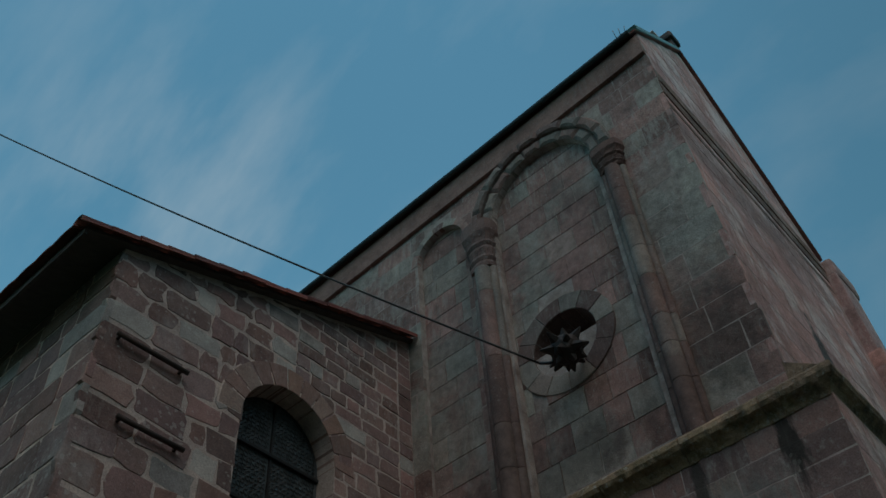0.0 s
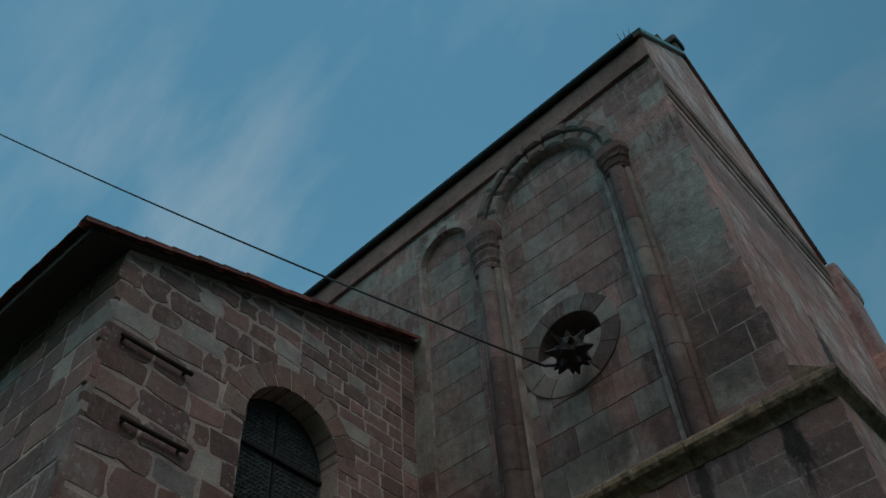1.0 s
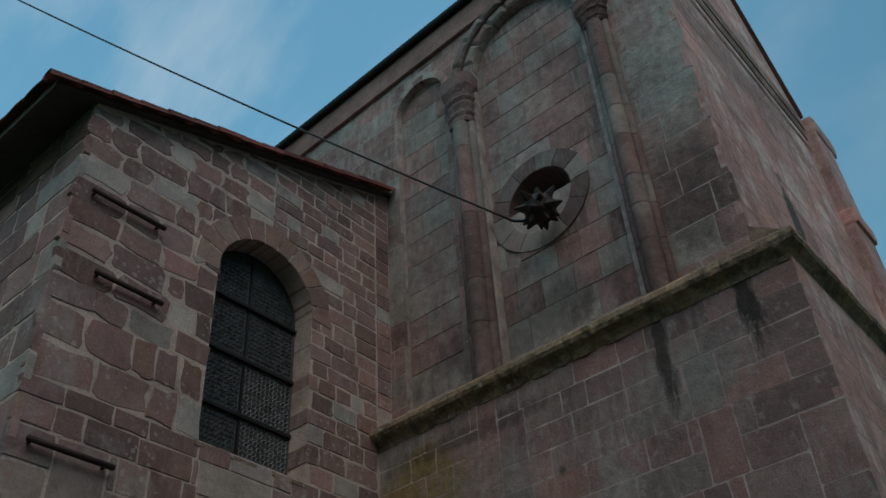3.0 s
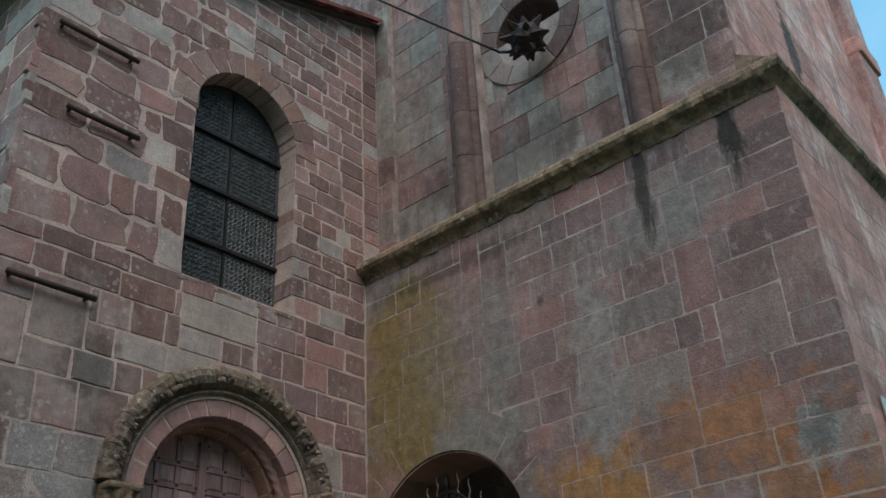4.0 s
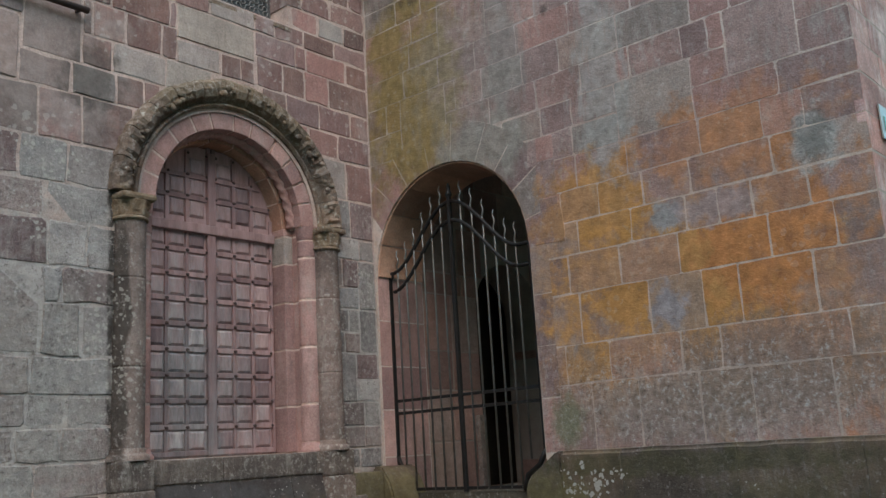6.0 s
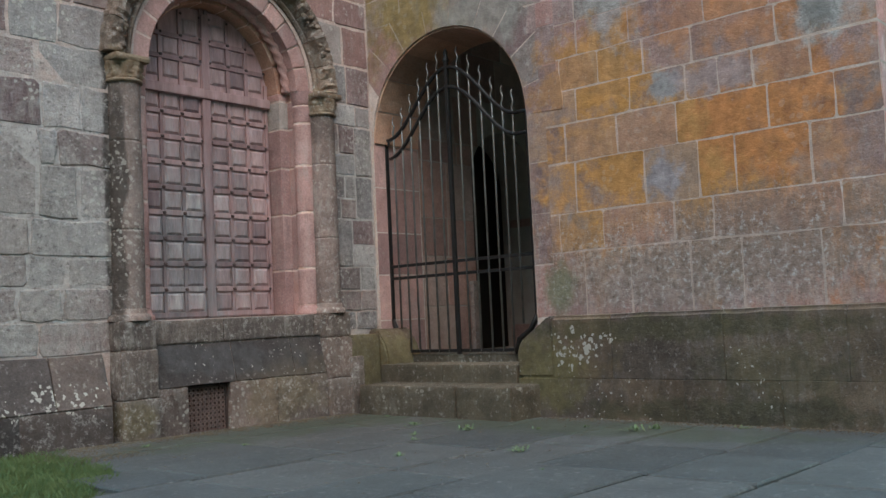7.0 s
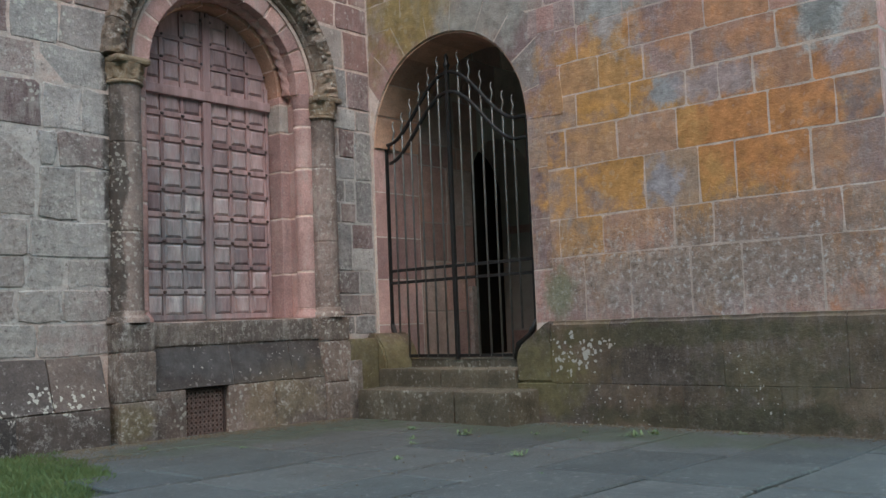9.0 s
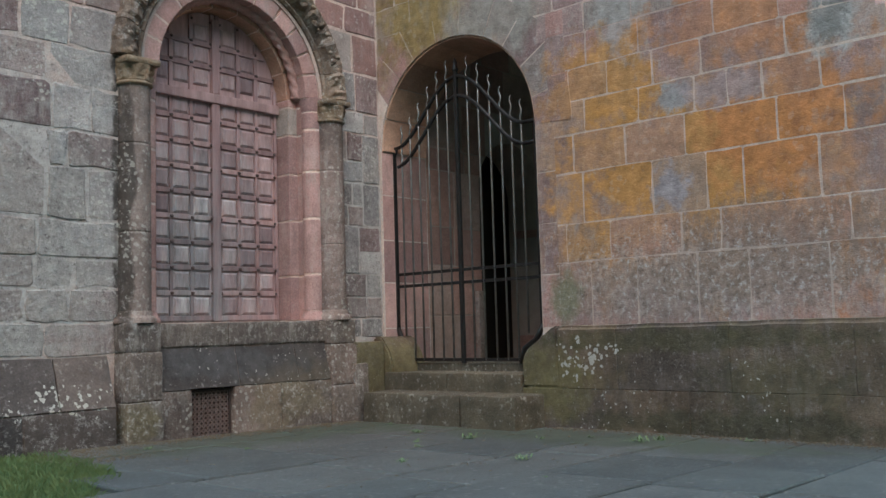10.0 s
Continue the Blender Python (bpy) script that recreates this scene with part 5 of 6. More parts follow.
for i in range(9):
    a0, a1 = math.pi * i / 9, math.pi * (i + 1) / 9
    n = 5
    v = []
    for r in (0.712, 0.70):
        for x in (0.012, 0.49):
            v += [(x, -0.735 + r * math.cos(a0 + 0.006 + (a1 - a0 - 0.012) * k / n), 2.19 + r * math.sin(a0 + 0.006 + (a1 - a0 - 0.012) * k / n)) for k in range(n + 1)]
    m = n + 1
    f = []
    for b in (0, 2 * m):
        f += [(b + k, b + k + 1, b + m + k + 1, b + m + k) for k in range(n)]
    f += [(k, k + 1, 2 * m + k + 1, 2 * m + k) for k in range(n)] + [(m + k, m + k + 1, 3 * m + k + 1, 3 * m + k) for k in range(n)]
    obj("soffit_stone", v, f, m_intrados, wall_east)

# lower wall's return round the outer corner; unseen arch added to light the passage
ADDED_LIGHT_ARCH = (2.1, 0.95, 0.5, 2.3)
wall_south = wall("wall_south", M_low_return, 0.004, 6.0, 0.0, lambda u: 4.6, [ADDED_LIGHT_ARCH], 0.0012, 0.5, m_mortar_thin)
tagged(wall_south, "end wall of light rose sandstone with pale joints", "wall", kind="structure")
masonry(wall_south, M_low_return, rh, -0.004, 6.0, (0.3, 0.6), m_return, 0.012, bevel=0.001, depth=0.05, proud=0.001, tilt=0.0012, holes=[ADDED_LIGHT_ARCH])

# plaque on the end wall
plaque = thing("wall_plaque", (0.17, -3.635, 2.45), "small white enamel plaque with a green mark on the stone wall", "sign")
under(part("plate", box_bm((0.19, -3.636, 2.35), (0.36, -3.627, 2.54), 0.002), m_sign, None), plaque)
under(part("green_mark", box_bm((0.235, -3.640, 2.40), (0.315, -3.6365, 2.48), 0.001), m_sign_green, None, "plain green square"), plaque)

# ---- plinth of the transept ----
plinth_east = part("plinth_east", box_bm((-0.108, -3.60, 0.0), (0.02, -1.40, 0.68)), m_plinth, None)
tagged(plinth_east, "mossy sandstone plinth with a sloped top and white lichen", "plinth", kind="structure")


def plinth_run(cuts, za, zb, slope):
    for a, b in zip(cuts, cuts[1:]):
        bm = box_bm((-0.115, -b + 0.0008, za), (0.02, -a - 0.0008, zb), 0.0)
        if slope:
            # the worn upper arris
            bmesh.ops.bevel(bm, geom=[e for e in bm.edges if all(v.co.z > zb - 0.001 and v.co.x < 0 for v in e.verts)], offset=0.022, segments=3, affect="EDGES")
        bmesh.ops.bevel(bm, geom=list(bm.edges), offset=0.0025, segments=1, affect="EDGES")
        part("plinth_stone", bm, m_plinth, plinth_east)


plinth_run([1.36, 1.95, 2.5, 3.05, 3.735], 0.1, 0.46, False)
plinth_run([1.64, 2.05, 2.75, 3.4, 3.735], 0.461, 0.842, True)

def chamfer_block(outline, x0, x1, parent):
    """A block with the outline given in (y, z), from x0 to x1."""
    n = len(outline)
    v = [(x0, y, z) for y, z in outline] + [(x1, y, z) for y, z in outline]
    bm = bmesh.new()
    vs = [bm.verts.new(p) for p in v]
    bm.faces.new(vs[:n])
    bm.faces.new(vs[n:][::-1])
    for i in range(n):
        j = (i + 1) % n
        bm.faces.new((vs[i], vs[j], vs[n + j], vs[n + i]))
    bmesh.ops.recalc_face_normals(bm, faces=bm.faces)
    bmesh.ops.bevel(bm, geom=list(bm.edges), offset=0.014, segments=2, affect="EDGES")
    return part("gate_block", bm, m_plinth, parent)


chamfer_block([(-1.637, 0.465), (-1.637, 0.842), (-1.60, 0.842), (-1.395, 0.70), (-1.36, 0.64), (-1.36, 0.465)], -0.115, 0.24, plinth_east)
chamfer_block([(-0.004, 0.1), (-0.004, 0.80), (-0.085, 0.80), (-0.165, 0.70), (-0.2, 0.6), (-0.2, 0.1)], -0.115, 0.24, plinth_east)
chamfer_block([(-1.357, 0.1), (-1.357, 0.46), (-1.30, 0.46), (-1.30, 0.1)], -0.10, 0.24, plinth_east)
part("corner_block", box_bm((-0.42, -0.13, 0.1), (-0.12, 0.02, 0.77), 0.016), m_plinth, plinth_east)
part("corner_block", box_bm((-0.43, -0.15, 0.1), (-0.30, -0.09, 0.62), 0.012), m_base, plinth_east)

# ---- steps ----
steps = thing("stone_steps", (-0.2, -0.85, 0.24), "two worn mossy stone steps before the iron gate", "steps")
under(part("step", box_bm((-0.42, -1.08, 0.1), (0.0, -0.21, 0.425), 0.016), m_step, None), steps)
under(part("step", box_bm((-0.42, -1.52, 0.1), (0.0, -1.086, 0.425), 0.016), m_step, None), steps)
under(part("step", box_bm((-0.13, -0.72, 0.40), (0.5, -0.13, 0.545), 0.014), m_step, None), steps)
under(part("step", box_bm((-0.13, -1.355, 0.40), (0.5, -0.725, 0.545), 0.014), m_step, None), steps)
under(part("threshold", box_bm((0.15, -1.36, 0.53), (0.5, -0.1, 0.60), 0.01), m_step, None), steps)

# ---- passage behind the gate ----
porch_floor = part("porch_floor", box_bm((0.5, -3.1, 0.2), (3.6, 0.0, 0.56)), m_slab, None)
tagged(porch_floor, "dim stone floor of the passage behind the gate", "floor", kind="structure")
def M_porch(u, v, d):
    return (u, -0.012 + d, v)


INNER = (1.62, 0.46, 0.56, 2.0)
porch_wall_1 = wall("porch_wall_1", M_porch, 0.505, 3.5, 0.4, lambda u: 3.4, [INNER], 0.004, 0.4, m_mortar_thin)
tagged(porch_wall_1, "passage wall of brown and pale stone blocks with an arched doorway", "wall", kind="structure")
masonry(porch_wall_1, M_porch, [0.56, 0.95, 1.35, 1.66, 2.12, 2.3, 2.7, 3.1, 3.4], 0.505, 3.5, (0.25, 0.5), m_inner, 0.01, depth=0.03, holes=[INNER], reveal=0.35)
part("jamb_base", box_bm((1.06, -0.06, 0.56), (1.15, -0.014, 1.15), 0.008), m_portal_grey, porch_wall_1, "pale stone jamb foot")
# the passage's deep shade is put into the dark colour of these
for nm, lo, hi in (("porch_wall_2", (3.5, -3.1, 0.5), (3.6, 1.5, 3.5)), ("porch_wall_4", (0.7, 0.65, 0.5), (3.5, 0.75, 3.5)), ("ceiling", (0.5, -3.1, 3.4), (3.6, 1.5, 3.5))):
    tagged(part(nm, box_bm(lo, hi), m_shade_dark, None), "dark passage " + ("vault" if nm == "ceiling" else "wall") + " with shade put into its colour", "ceiling" if nm == "ceiling" else "wall", kind="structure")

# ---- iron gate ----
gate = thing("iron_gate", (0.14, -0.66, 0.6), "closed black wrought-iron gate with curved double top rail", "gate")
GX, GC = 0.14, -0.66
before = set(scene.objects)


def rail_z(y, drop):
    """The height of the swept top rail at y."""
    s = min(1.0, abs(y - GC) / 0.62)
    return 2.665 - drop - 0.44 * (s * s * (3 - 2 * s)) ** 1.15 - 0.02 * math.sin(math.pi * s)


for drop, lo, hi in ((0.0, -0.03, -1.355), (0.145, -0.06, -1.345)):
    pts = [(GX, lo + (hi - lo) * k / 36, rail_z(lo + (hi - lo) * k / 36, drop)) for k in range(37)]
    tube("top_rail", pts, 0.0145, m_iron, None, 6)
curl = [(GX, -0.03 + 0.03 * math.cos(t) * (1 - t / 9), 2.20 + 0.035 * math.sin(t) * (1 - t / 9)) for t in [k * 0.45 for k in range(14)]]
tube("scroll", curl, 0.009, m_iron, None, 6)
for z in (1.26, 1.17, 0.625):
    part("cross_rail", box_bm((GX - 0.006, -1.35 if z > 1 else -1.17, z - 0.011), (GX + 0.006, -0.02 if z > 1 else -0.15, z + 0.011), 0.002), m_iron, None)
post = part("centre_post", box_bm((GX - 0.014, GC - 0.014, 0.60), (GX + 0.014, GC + 0.014, 2.70), 0.004), m_iron, None)
tip = lathe("finial", (GX, GC), [(0.02, 2.70), (0.027, 2.715), (0.02, 2.73), (0.014, 2.75), (0.018, 2.77), (0.004, 2.80)], m_iron, None, 10)
for y in (-0.015, -1.36):
    part("side_stile", box_bm((GX - 0.016, y - 0.016, 0.84), (GX + 0.016, y + 0.016, 2.22), 0.003), m_iron, None)
for ya, yb in ((-0.015, -0.16), (-1.36, -1.17)):
    tube("corner_brace", [(GX, ya, 0.86), (GX, ya + (yb - ya) * 0.35, 0.76), (GX, ya + (yb - ya) * 0.85, 0.70), (GX, yb, 0.60)], 0.02, m_iron, None, 6)
bars_y = [-0.105, -0.195, -0.285, -0.38, -0.475, -0.57, -0.765, -0.865, -0.965, -1.06, -1.15, -1.235]
for i, y in enumerate(bars_y):
    top = rail_z(y, 0) + 0.16
    pts = [(GX, y, 0.8 if abs(y - GC) > 0.54 else 0.62), (GX, y, rail_z(y, 0) + 0.01)]
    pts += [(GX, y + 0.008 * math.sin(k * 1.25), rail_z(y, 0) + 0.01 + 0.15 * k / 8) for k in range(1, 9)]
    tube("bar", pts, [0.0075] * 5 + [0.0075 - 0.0008 * k for k in range(len(pts) - 5)], m_bar_iron, None, 6)
for ob in set(scene.objects) - before:
    under(ob, gate)
tip.parent, tip.matrix_parent_inverse = post, Matrix()

# ---- weathered string course ----
string_course = thing("string_course", (0, 0, 4.5), "mossy weathered stone ledge along the transept wall", "ledge", kind="structure")
led = [(0.02, 4.5), (-0.008, 4.505), (-0.02, 4.53), (-0.045, 4.56), (-0.075, 4.58), (-0.09, 4.59), (-0.105, 4.62), (-0.1, 4.66), (-0.08, 4.685), (-0.01, 4.74), (0.19, 4.89), (0.21, 4.5)]
cuts_l = [0.0, 0.62, 1.3, 1.95, 2.6, 3.2, 3.605]


def ledge_x(y, k):
    def place(a, b):
        w = 0.014 * noise.noise(Vector((a * 9, y * 14, b * 9))) + 0.006 * noise.noise(Vector((a * 30, y * 26, b * 30)))
        out = 0.6 if a < 0.0 else 0.2
        return (a + w * out * 1.4, y, b + w * out * 1.6)
    return place


for i, (a, b) in enumerate(zip(cuts_l, cuts_l[1:])):
    n = 44
    last = i == len(cuts_l) - 2
    fs = [ledge_x(-(a + 0.003 + (b - a - 0.006) * k / n), k) for k in range(n + 1)]
    if last:
        # mitred end at the outer corner
        fs.append(lambda a_, b_: (a_, -3.605 + min(a_, 0.0) + 0.0, b_))
    under(sweep("ledge_stone", led, fs, m_ledge, None), string_course)
for i in range(7):
    a, b = 0.8 * i, 0.8 * (i + 1)
    n = 10
    fs = []
    for k in range(n + 1):
        x = a + 0.003 + (b - a - 0.006) * k / n
        if i == 0 and k == 0:
            fs.append(lambda a_, b_: (min(a_, 0.0), -3.605 + a_, b_))
        fs.append((lambda xx: lambda a_, b_: (xx, -3.605 + a_ * (1 + 0.08 * noise.noise(Vector((xx * 9, a_ * 9, b_ * 9)))), b_))(max(x, 0.005)))
    under(sweep("ledge_stone", led, fs, m_ledge, None), string_course)


# ---- upper transept wall with blind arches ----
def eave(u):
    return 9.345 + 0.05 * (u + 0.7)


BIG, SMALL = (1.86, 0.63, 4.9, 8.36), (0.50, 0.33, 4.9, 8.52)
wall_upper = wall("wall_upper", M_upper, -6.0, 3.36, 4.5, eave, [BIG, SMALL], 0.001, 0.09, m_bed_stone)
tagged(wall_upper, "upper transept wall of pink and grey-green ashlar with blind arches", "wall", kind="structure")
wall_upper_core = wall("wall_upper_core", M_upper, -6.0, 3.36, 4.5, lambda u: eave(u), [(1.73, 0.335, 6.38, 6.38)], 0.088, 0.6, m_bed_stone)
tagged(wall_upper_core, "recessed panels of pink and grey ashlar in the blind arches", "wall", kind="structure")
uh = [4.6, 4.95, 5.27, 5.56, 5.84, 6.14, 6.46, 6.75, 7.05, 7.36, 7.66, 7.95, 8.22, 8.5, 8.78, 9.02, 9.3, 9.6]
masonry(wall_upper, M_upper, uh, -2.2, 3.385, (0.22, 0.62), m_upper, 0.009, bevel=0.0008, depth=0.04, proud=0.001, tilt=0.0012, jit=0.004, rag=0.006, top=lambda u: eave(u) - 0.01,
        holes=[(1.86, 0.70, 4.5, 8.36), (0.50, 0.33, 4.5, 8.52)])


def M_core(u, v, d):
    return (0.26 + d, -u, v)


masonry(wall_upper_core, M_core, uh, 1.0, 2.7, (0.2, 0.5), m_upper, 0.008, bevel=0.001, depth=0.03, proud=0.001, tilt=0.001, jit=0.003, holes=[(1.73, 0.42, 5.97, 6.38)], top=lambda u: 9.05)
masonry(wall_upper_core, M_core, uh, 0.1, 0.9, (0.25, 0.5), m_upper, 0.008, bevel=0.001, depth=0.03, proud=0.001, tilt=0.001, jit=0.003, top=lambda u: 8.9)
# below the round window
masonry(wall_upper_core, M_core, [5.84, 6.05], 1.45, 2.15, (0.2, 0.4), m_upper, 0.006, bevel=0.003, depth=0.03)

m_arch_band = stone_mat("banded arch stone", [(0.25, 0.2, 0.185), (0.23, 0.155, 0.145), (0.28, 0.25, 0.23), (0.2, 0.135, 0.125), (0.25, 0.17, 0.155), (0.28, 0.245, 0.225), (0.23, 0.155, 0.145)], mottle=0.7, streak=0.3, blots=(
    ((0.1, -1.05, 5.2), (1, 0.5, 0.7), (0.15, 0.1, 0.09), 0.85, 3.0, None),
    ((0.1, -2.66, 5.2), (1, 0.5, 0.5), (0.15, 0.1, 0.09), 0.85, 3.0, None)))
# arch mouldings in two rolls
ring(wall_upper, M_upper, (1.86, 8.36), 0.63, 0.76, -2, 182, 9, m_arch_band, front=-0.03, depth=0.14, joint=0.006, bevel=0.03, name="arch_stone")
ring(wall_upper, M_upper, (1.86, 8.36), 0.765, 0.88, -2, 182, 9, m_arch_band, front=-0.07, depth=0.12, joint=0.006, bevel=0.03, name="arch_stone")
ring(wall_upper, M_upper, (0.50, 8.52), 0.33, 0.42, 0, 180, 7, m_upper, front=-0.006, depth=0.06, joint=0.005, bevel=0.003, name="arch_stone")


def shaft(uc, drums, cap_z, cap_top, cap_mat, label, g=1.0):
    """A wall shaft of two rounded members on a flat strip, in drums."""
    col = thing("wall_shaft", (0.1, -uc, 4.9), label, "wall column", "wall shafts")
    for za, zb in zip(drums, drums[1:]):
        for du, r, x in ((-0.085 * g, 0.045 * g, 0.15), (0.02 * g, 0.086 * g, 0.12), (0.115 * g, 0.042 * g, 0.16)):
            o = drum("drum", (x, -(uc + du)), r, za + 0.001, zb - 0.001, m_arch_band, None, 16)
            under(o, col)
    nz, ns = 16, 40
    cv, cf = [], []
    for i in range(nz + 1):
        s = i / nz
        for k in range(ns):
            t = 2 * math.pi * k / ns
            q = max(abs(math.cos(t)), abs(math.sin(t)))
            flare = s ** 1.5 if s < 0.72 else 1.0
            rad = g * (0.14 + 0.055 * flare) * (1 + (0.1 + 0.25 * flare) * (1 / q - 1))
            rad += (0.012 * math.sin(s * 40) + 0.014 * noise.noise(Vector((7 * math.cos(t), 7 * math.sin(t), s * 9 + uc)))) * (s < 0.75)
            cv.append((0.16 + 0.72 * rad * math.cos(t), -uc - 0.01 + rad * math.sin(t), cap_z + (cap_top - cap_z) * s))
    for i in range(nz):
        cf += [(i * ns + k, i * ns + (k + 1) % ns, (i + 1) * ns + (k + 1) % ns, (i + 1) * ns + k) for k in range(ns)]
    cf += [tuple(range(ns - 1, -1, -1)), tuple(nz * ns + k for k in range(ns))]
    under(obj("capital", cv, cf, cap_mat, None, "worn carved capital"), col)
    return col


shaft(1.05, [4.66, 5.3, 5.75, 6.5, 7.35, 7.7], 7.7, 8.36, m_arch_band, "banded pink and grey wall shaft with a carved capital")
shaft(2.66, [4.66, 5.25, 5.6, 5.9, 6.35, 6.7, 7.1, 7.5, 7.86], 7.86, 8.2, stone_mat("dark capital stone", [(0.16, 0.1, 0.09)], mottle=0.3), "banded grey and pink wall shaft with a dark capital", 0.88)

# round window
m_ring = stone_mat("pale ring stone", [(0.27, 0.25, 0.23), (0.2, 0.14, 0.13), (0.3, 0.275, 0.25), (0.24, 0.2, 0.185), (0.19, 0.13, 0.12)], mottle=0.6, streak=0.3)
m_reveal = stone_mat("dark reveal stone", [(0.13, 0.09, 0.083), (0.17, 0.115, 0.105)], mottle=0.6)
oculus = thing("oculus", (0.26, -1.73, 6.38), "round window with a ring of light and dark wedge stones", "window", kind="structure")
pile_before = set(scene.objects)
ring(None, M_core, (1.73, 6.38), 0.335, 0.52, 0, 360, 12, m_ring, front=-0.012, depth=0.05, joint=0.006, bevel=0.004)
for k in range(12):
    a0, a1 = 2 * math.pi * k / 12 + 0.01, 2 * math.pi * (k + 1) / 12 - 0.01
    v = []
    for r, r2 in ((0.333, 0.30), (0.36, 0.33)):
        for x, rr in ((0.26, r), (0.56, r2)):
            v += [(x, -1.73 + rr * math.cos(a0 + (a1 - a0) * q / 3), 6.38 + rr * math.sin(a0 + (a1 - a0) * q / 3)) for q in range(4)]
    f = [(q, q + 1, 5 + q, 4 + q) for q in range(3)] + [(8 + q, 9 + q, 13 + q, 12 + q) for q in range(3)] + [(q, q + 1, 9 + q, 8 + q) for q in range(3)]
    obj("reveal_stone", v, f, m_reveal, None)
disc = bmesh.new()
bmesh.ops.create_circle(disc, cap_ends=True, segments=28, radius=0.34)
for v in disc.verts:
    v.co = Vector((0.55, -1.73 + v.co.x, 6.38 + v.co.y))
part("pane", disc, m_glass, None, "dark round pane")
for ob in set(scene.objects) - pile_before:
    under(ob, oculus)

# spiked star lantern in front of the round window
star = thing("star_lantern", (-0.05, -1.84, 6.2), "dark spiked star lantern hung before the round window", "lantern")
bm = bmesh.new()
bmesh.ops.create_icosphere(bm, subdivisions=2, radius=0.14)
for v in bm.verts:
    v.co += Vector((0.0, -1.87, 6.02))
core = under(part("core", bm, m_star, None), star)
golden = math.pi * (3 - math.sqrt(5))
for i in range(22):
    y = 1 - 2 * (i + 0.5) / 22
    r = math.sqrt(1 - y * y)
    d = Vector((r * math.cos(golden * i), y, r * math.sin(golden * i)))
    c = Vector((0.0, -1.87, 6.02))
    ln = random.uniform(0.17, 0.235)
    tube("spike", [c + d * 0.09, c + d * ln], [0.06, 0.008], m_star, core, 5, smooth=False)
under(tube("bracket", [(0.45, -1.87, 6.1), (0.0, -1.87, 6.02)], 0.012, m_iron, None, 6), star)
under(tube("hook", [(0.0, -1.82, 5.98), (0.0, -1.70, 5.99), (0.0, -1.60, 6.05)], 0.014, m_iron, None, 6), star)

# overhead cable
cable = thing("overhead_cable", (0.0, -1.60, 6.05), "thin black cable slung up from the lantern", "cable")
A, B = Vector((0.0, -1.60, 6.05)), Vector((-4.42, 5.56, 13.24))
pts = []
for k in range(41):
    s = k / 40
    p = A.lerp(B, s)
    pts.append(p - Vector((0, 0, 0.12 * 4 * s * (1 - s))))
under(tube("wire", pts, 0.011, m_iron, None, 5), cable)
cable_pole = thing("cable_pole", (-4.42, 5.56, 0.25), "tall grey pole that carries the cable end", "pole")
under(tube("shaft", [(-4.42, 5.56, 0.0), (-4.42, 5.56, 13.4)], [0.09, 0.05], m_gutter, None, 10), cable_pole)

# ---- eaves and roof of the transept ----
roof_2 = thing("roof_2", (1.8, 0, 9.3), "steep transept roof with dark gutter and green copper verge", "roof", kind="structure")


def eave_run(lo_x, hi_x, lo_z, hi_z, y0, y1, name, mat, label=""):
    v = []
    for y in (y0, y1):
        z = eave(-y)
        v += [(lo_x, y, z + lo_z), (hi_x, y, z + lo_z), (hi_x, y, z + hi_z), (lo_x, y, z + hi_z)]
    return under(obj(name, v, [(0, 1, 2, 3), (4, 5, 6, 7), (0, 1, 5, 4), (1, 2, 6, 5), (2, 3, 7, 6), (3, 0, 4, 7)], mat, None, label), roof_2)


m_cornice = stone_mat("cornice stone", [(0.27, 0.165, 0.145)], mottle=0.7, streak=0.15, vary=0.0)
eave_run(0.135, 0.6, -0.3, 0.04, -3.375, 6.0, "cornice", m_cornice, "plain brown-pink stone cornice")
gut = []
for k in range(9):
    t = math.pi * k / 8
    gut.append((0.075 - 0.033 * math.cos(t), -0.033 * math.sin(t)))
gut += [(0.108, 0.01), (0.042, 0.01)]
under(sweep("gutter", gut, [(lambda y: lambda a, b: (a, y, eave(-y) + 0.07 + b))(y) for y in (6.0, 1.0, -1.0, -3.33)], m_gutter, None, "dark zinc gutter"), roof_2)
AX, AZ, EX, EZ = 1.72, 11.26, 3.85, 8.98
v = [(0.1, 6.5, eave(-6.5) + 0.07), (0.1, -3.4, eave(3.4) + 0.07), (AX, -3.42, AZ), (AX, 6.5, AZ), (EX, -3.42, EZ), (EX, 6.5, EZ)]
v += [(x, y, z + 0.08) for x, y, z in v]
under(obj("roof_slope", v, [(0, 1, 2, 3), (2, 4, 5, 3), (6, 7, 8, 9), (8, 10, 11, 9), (0, 1, 7, 6), (1, 2, 8, 7), (2, 4, 10, 8), (4, 5, 11, 10), (0, 3, 9, 6), (3, 5, 11, 9)], m_tile_field), roof_2)
for a, b in (((0.1, eave(3.4) + 0.1), (AX, AZ + 0.05)), ((AX, AZ + 0.05), (EX, EZ + 0.06))):
    d = Vector((b[0] - a[0], 0, b[1] - a[1])).normalized()
    nrm = Vector((-d.z, 0, d.x)) * 0.035
    P, Q = Vector((a[0], 0, a[1])), Vector((b[0], 0, b[1]))
    v = []
    for y in (-3.42, -3.22):
        v += [(p.x, y, p.z) for p in (P - nrm * 0.6, Q - nrm * 0.6, Q + nrm, P + nrm)]
    under(obj("verge", v, [(0, 1, 2, 3), (4, 5, 6, 7), (0, 1, 5, 4), (1, 2, 6, 5), (2, 3, 7, 6), (3, 0, 4, 7)], m_copper if b[0] < 2 else m_gutter, None, "green copper verge" if b[0] < 2 else ""), roof_2)
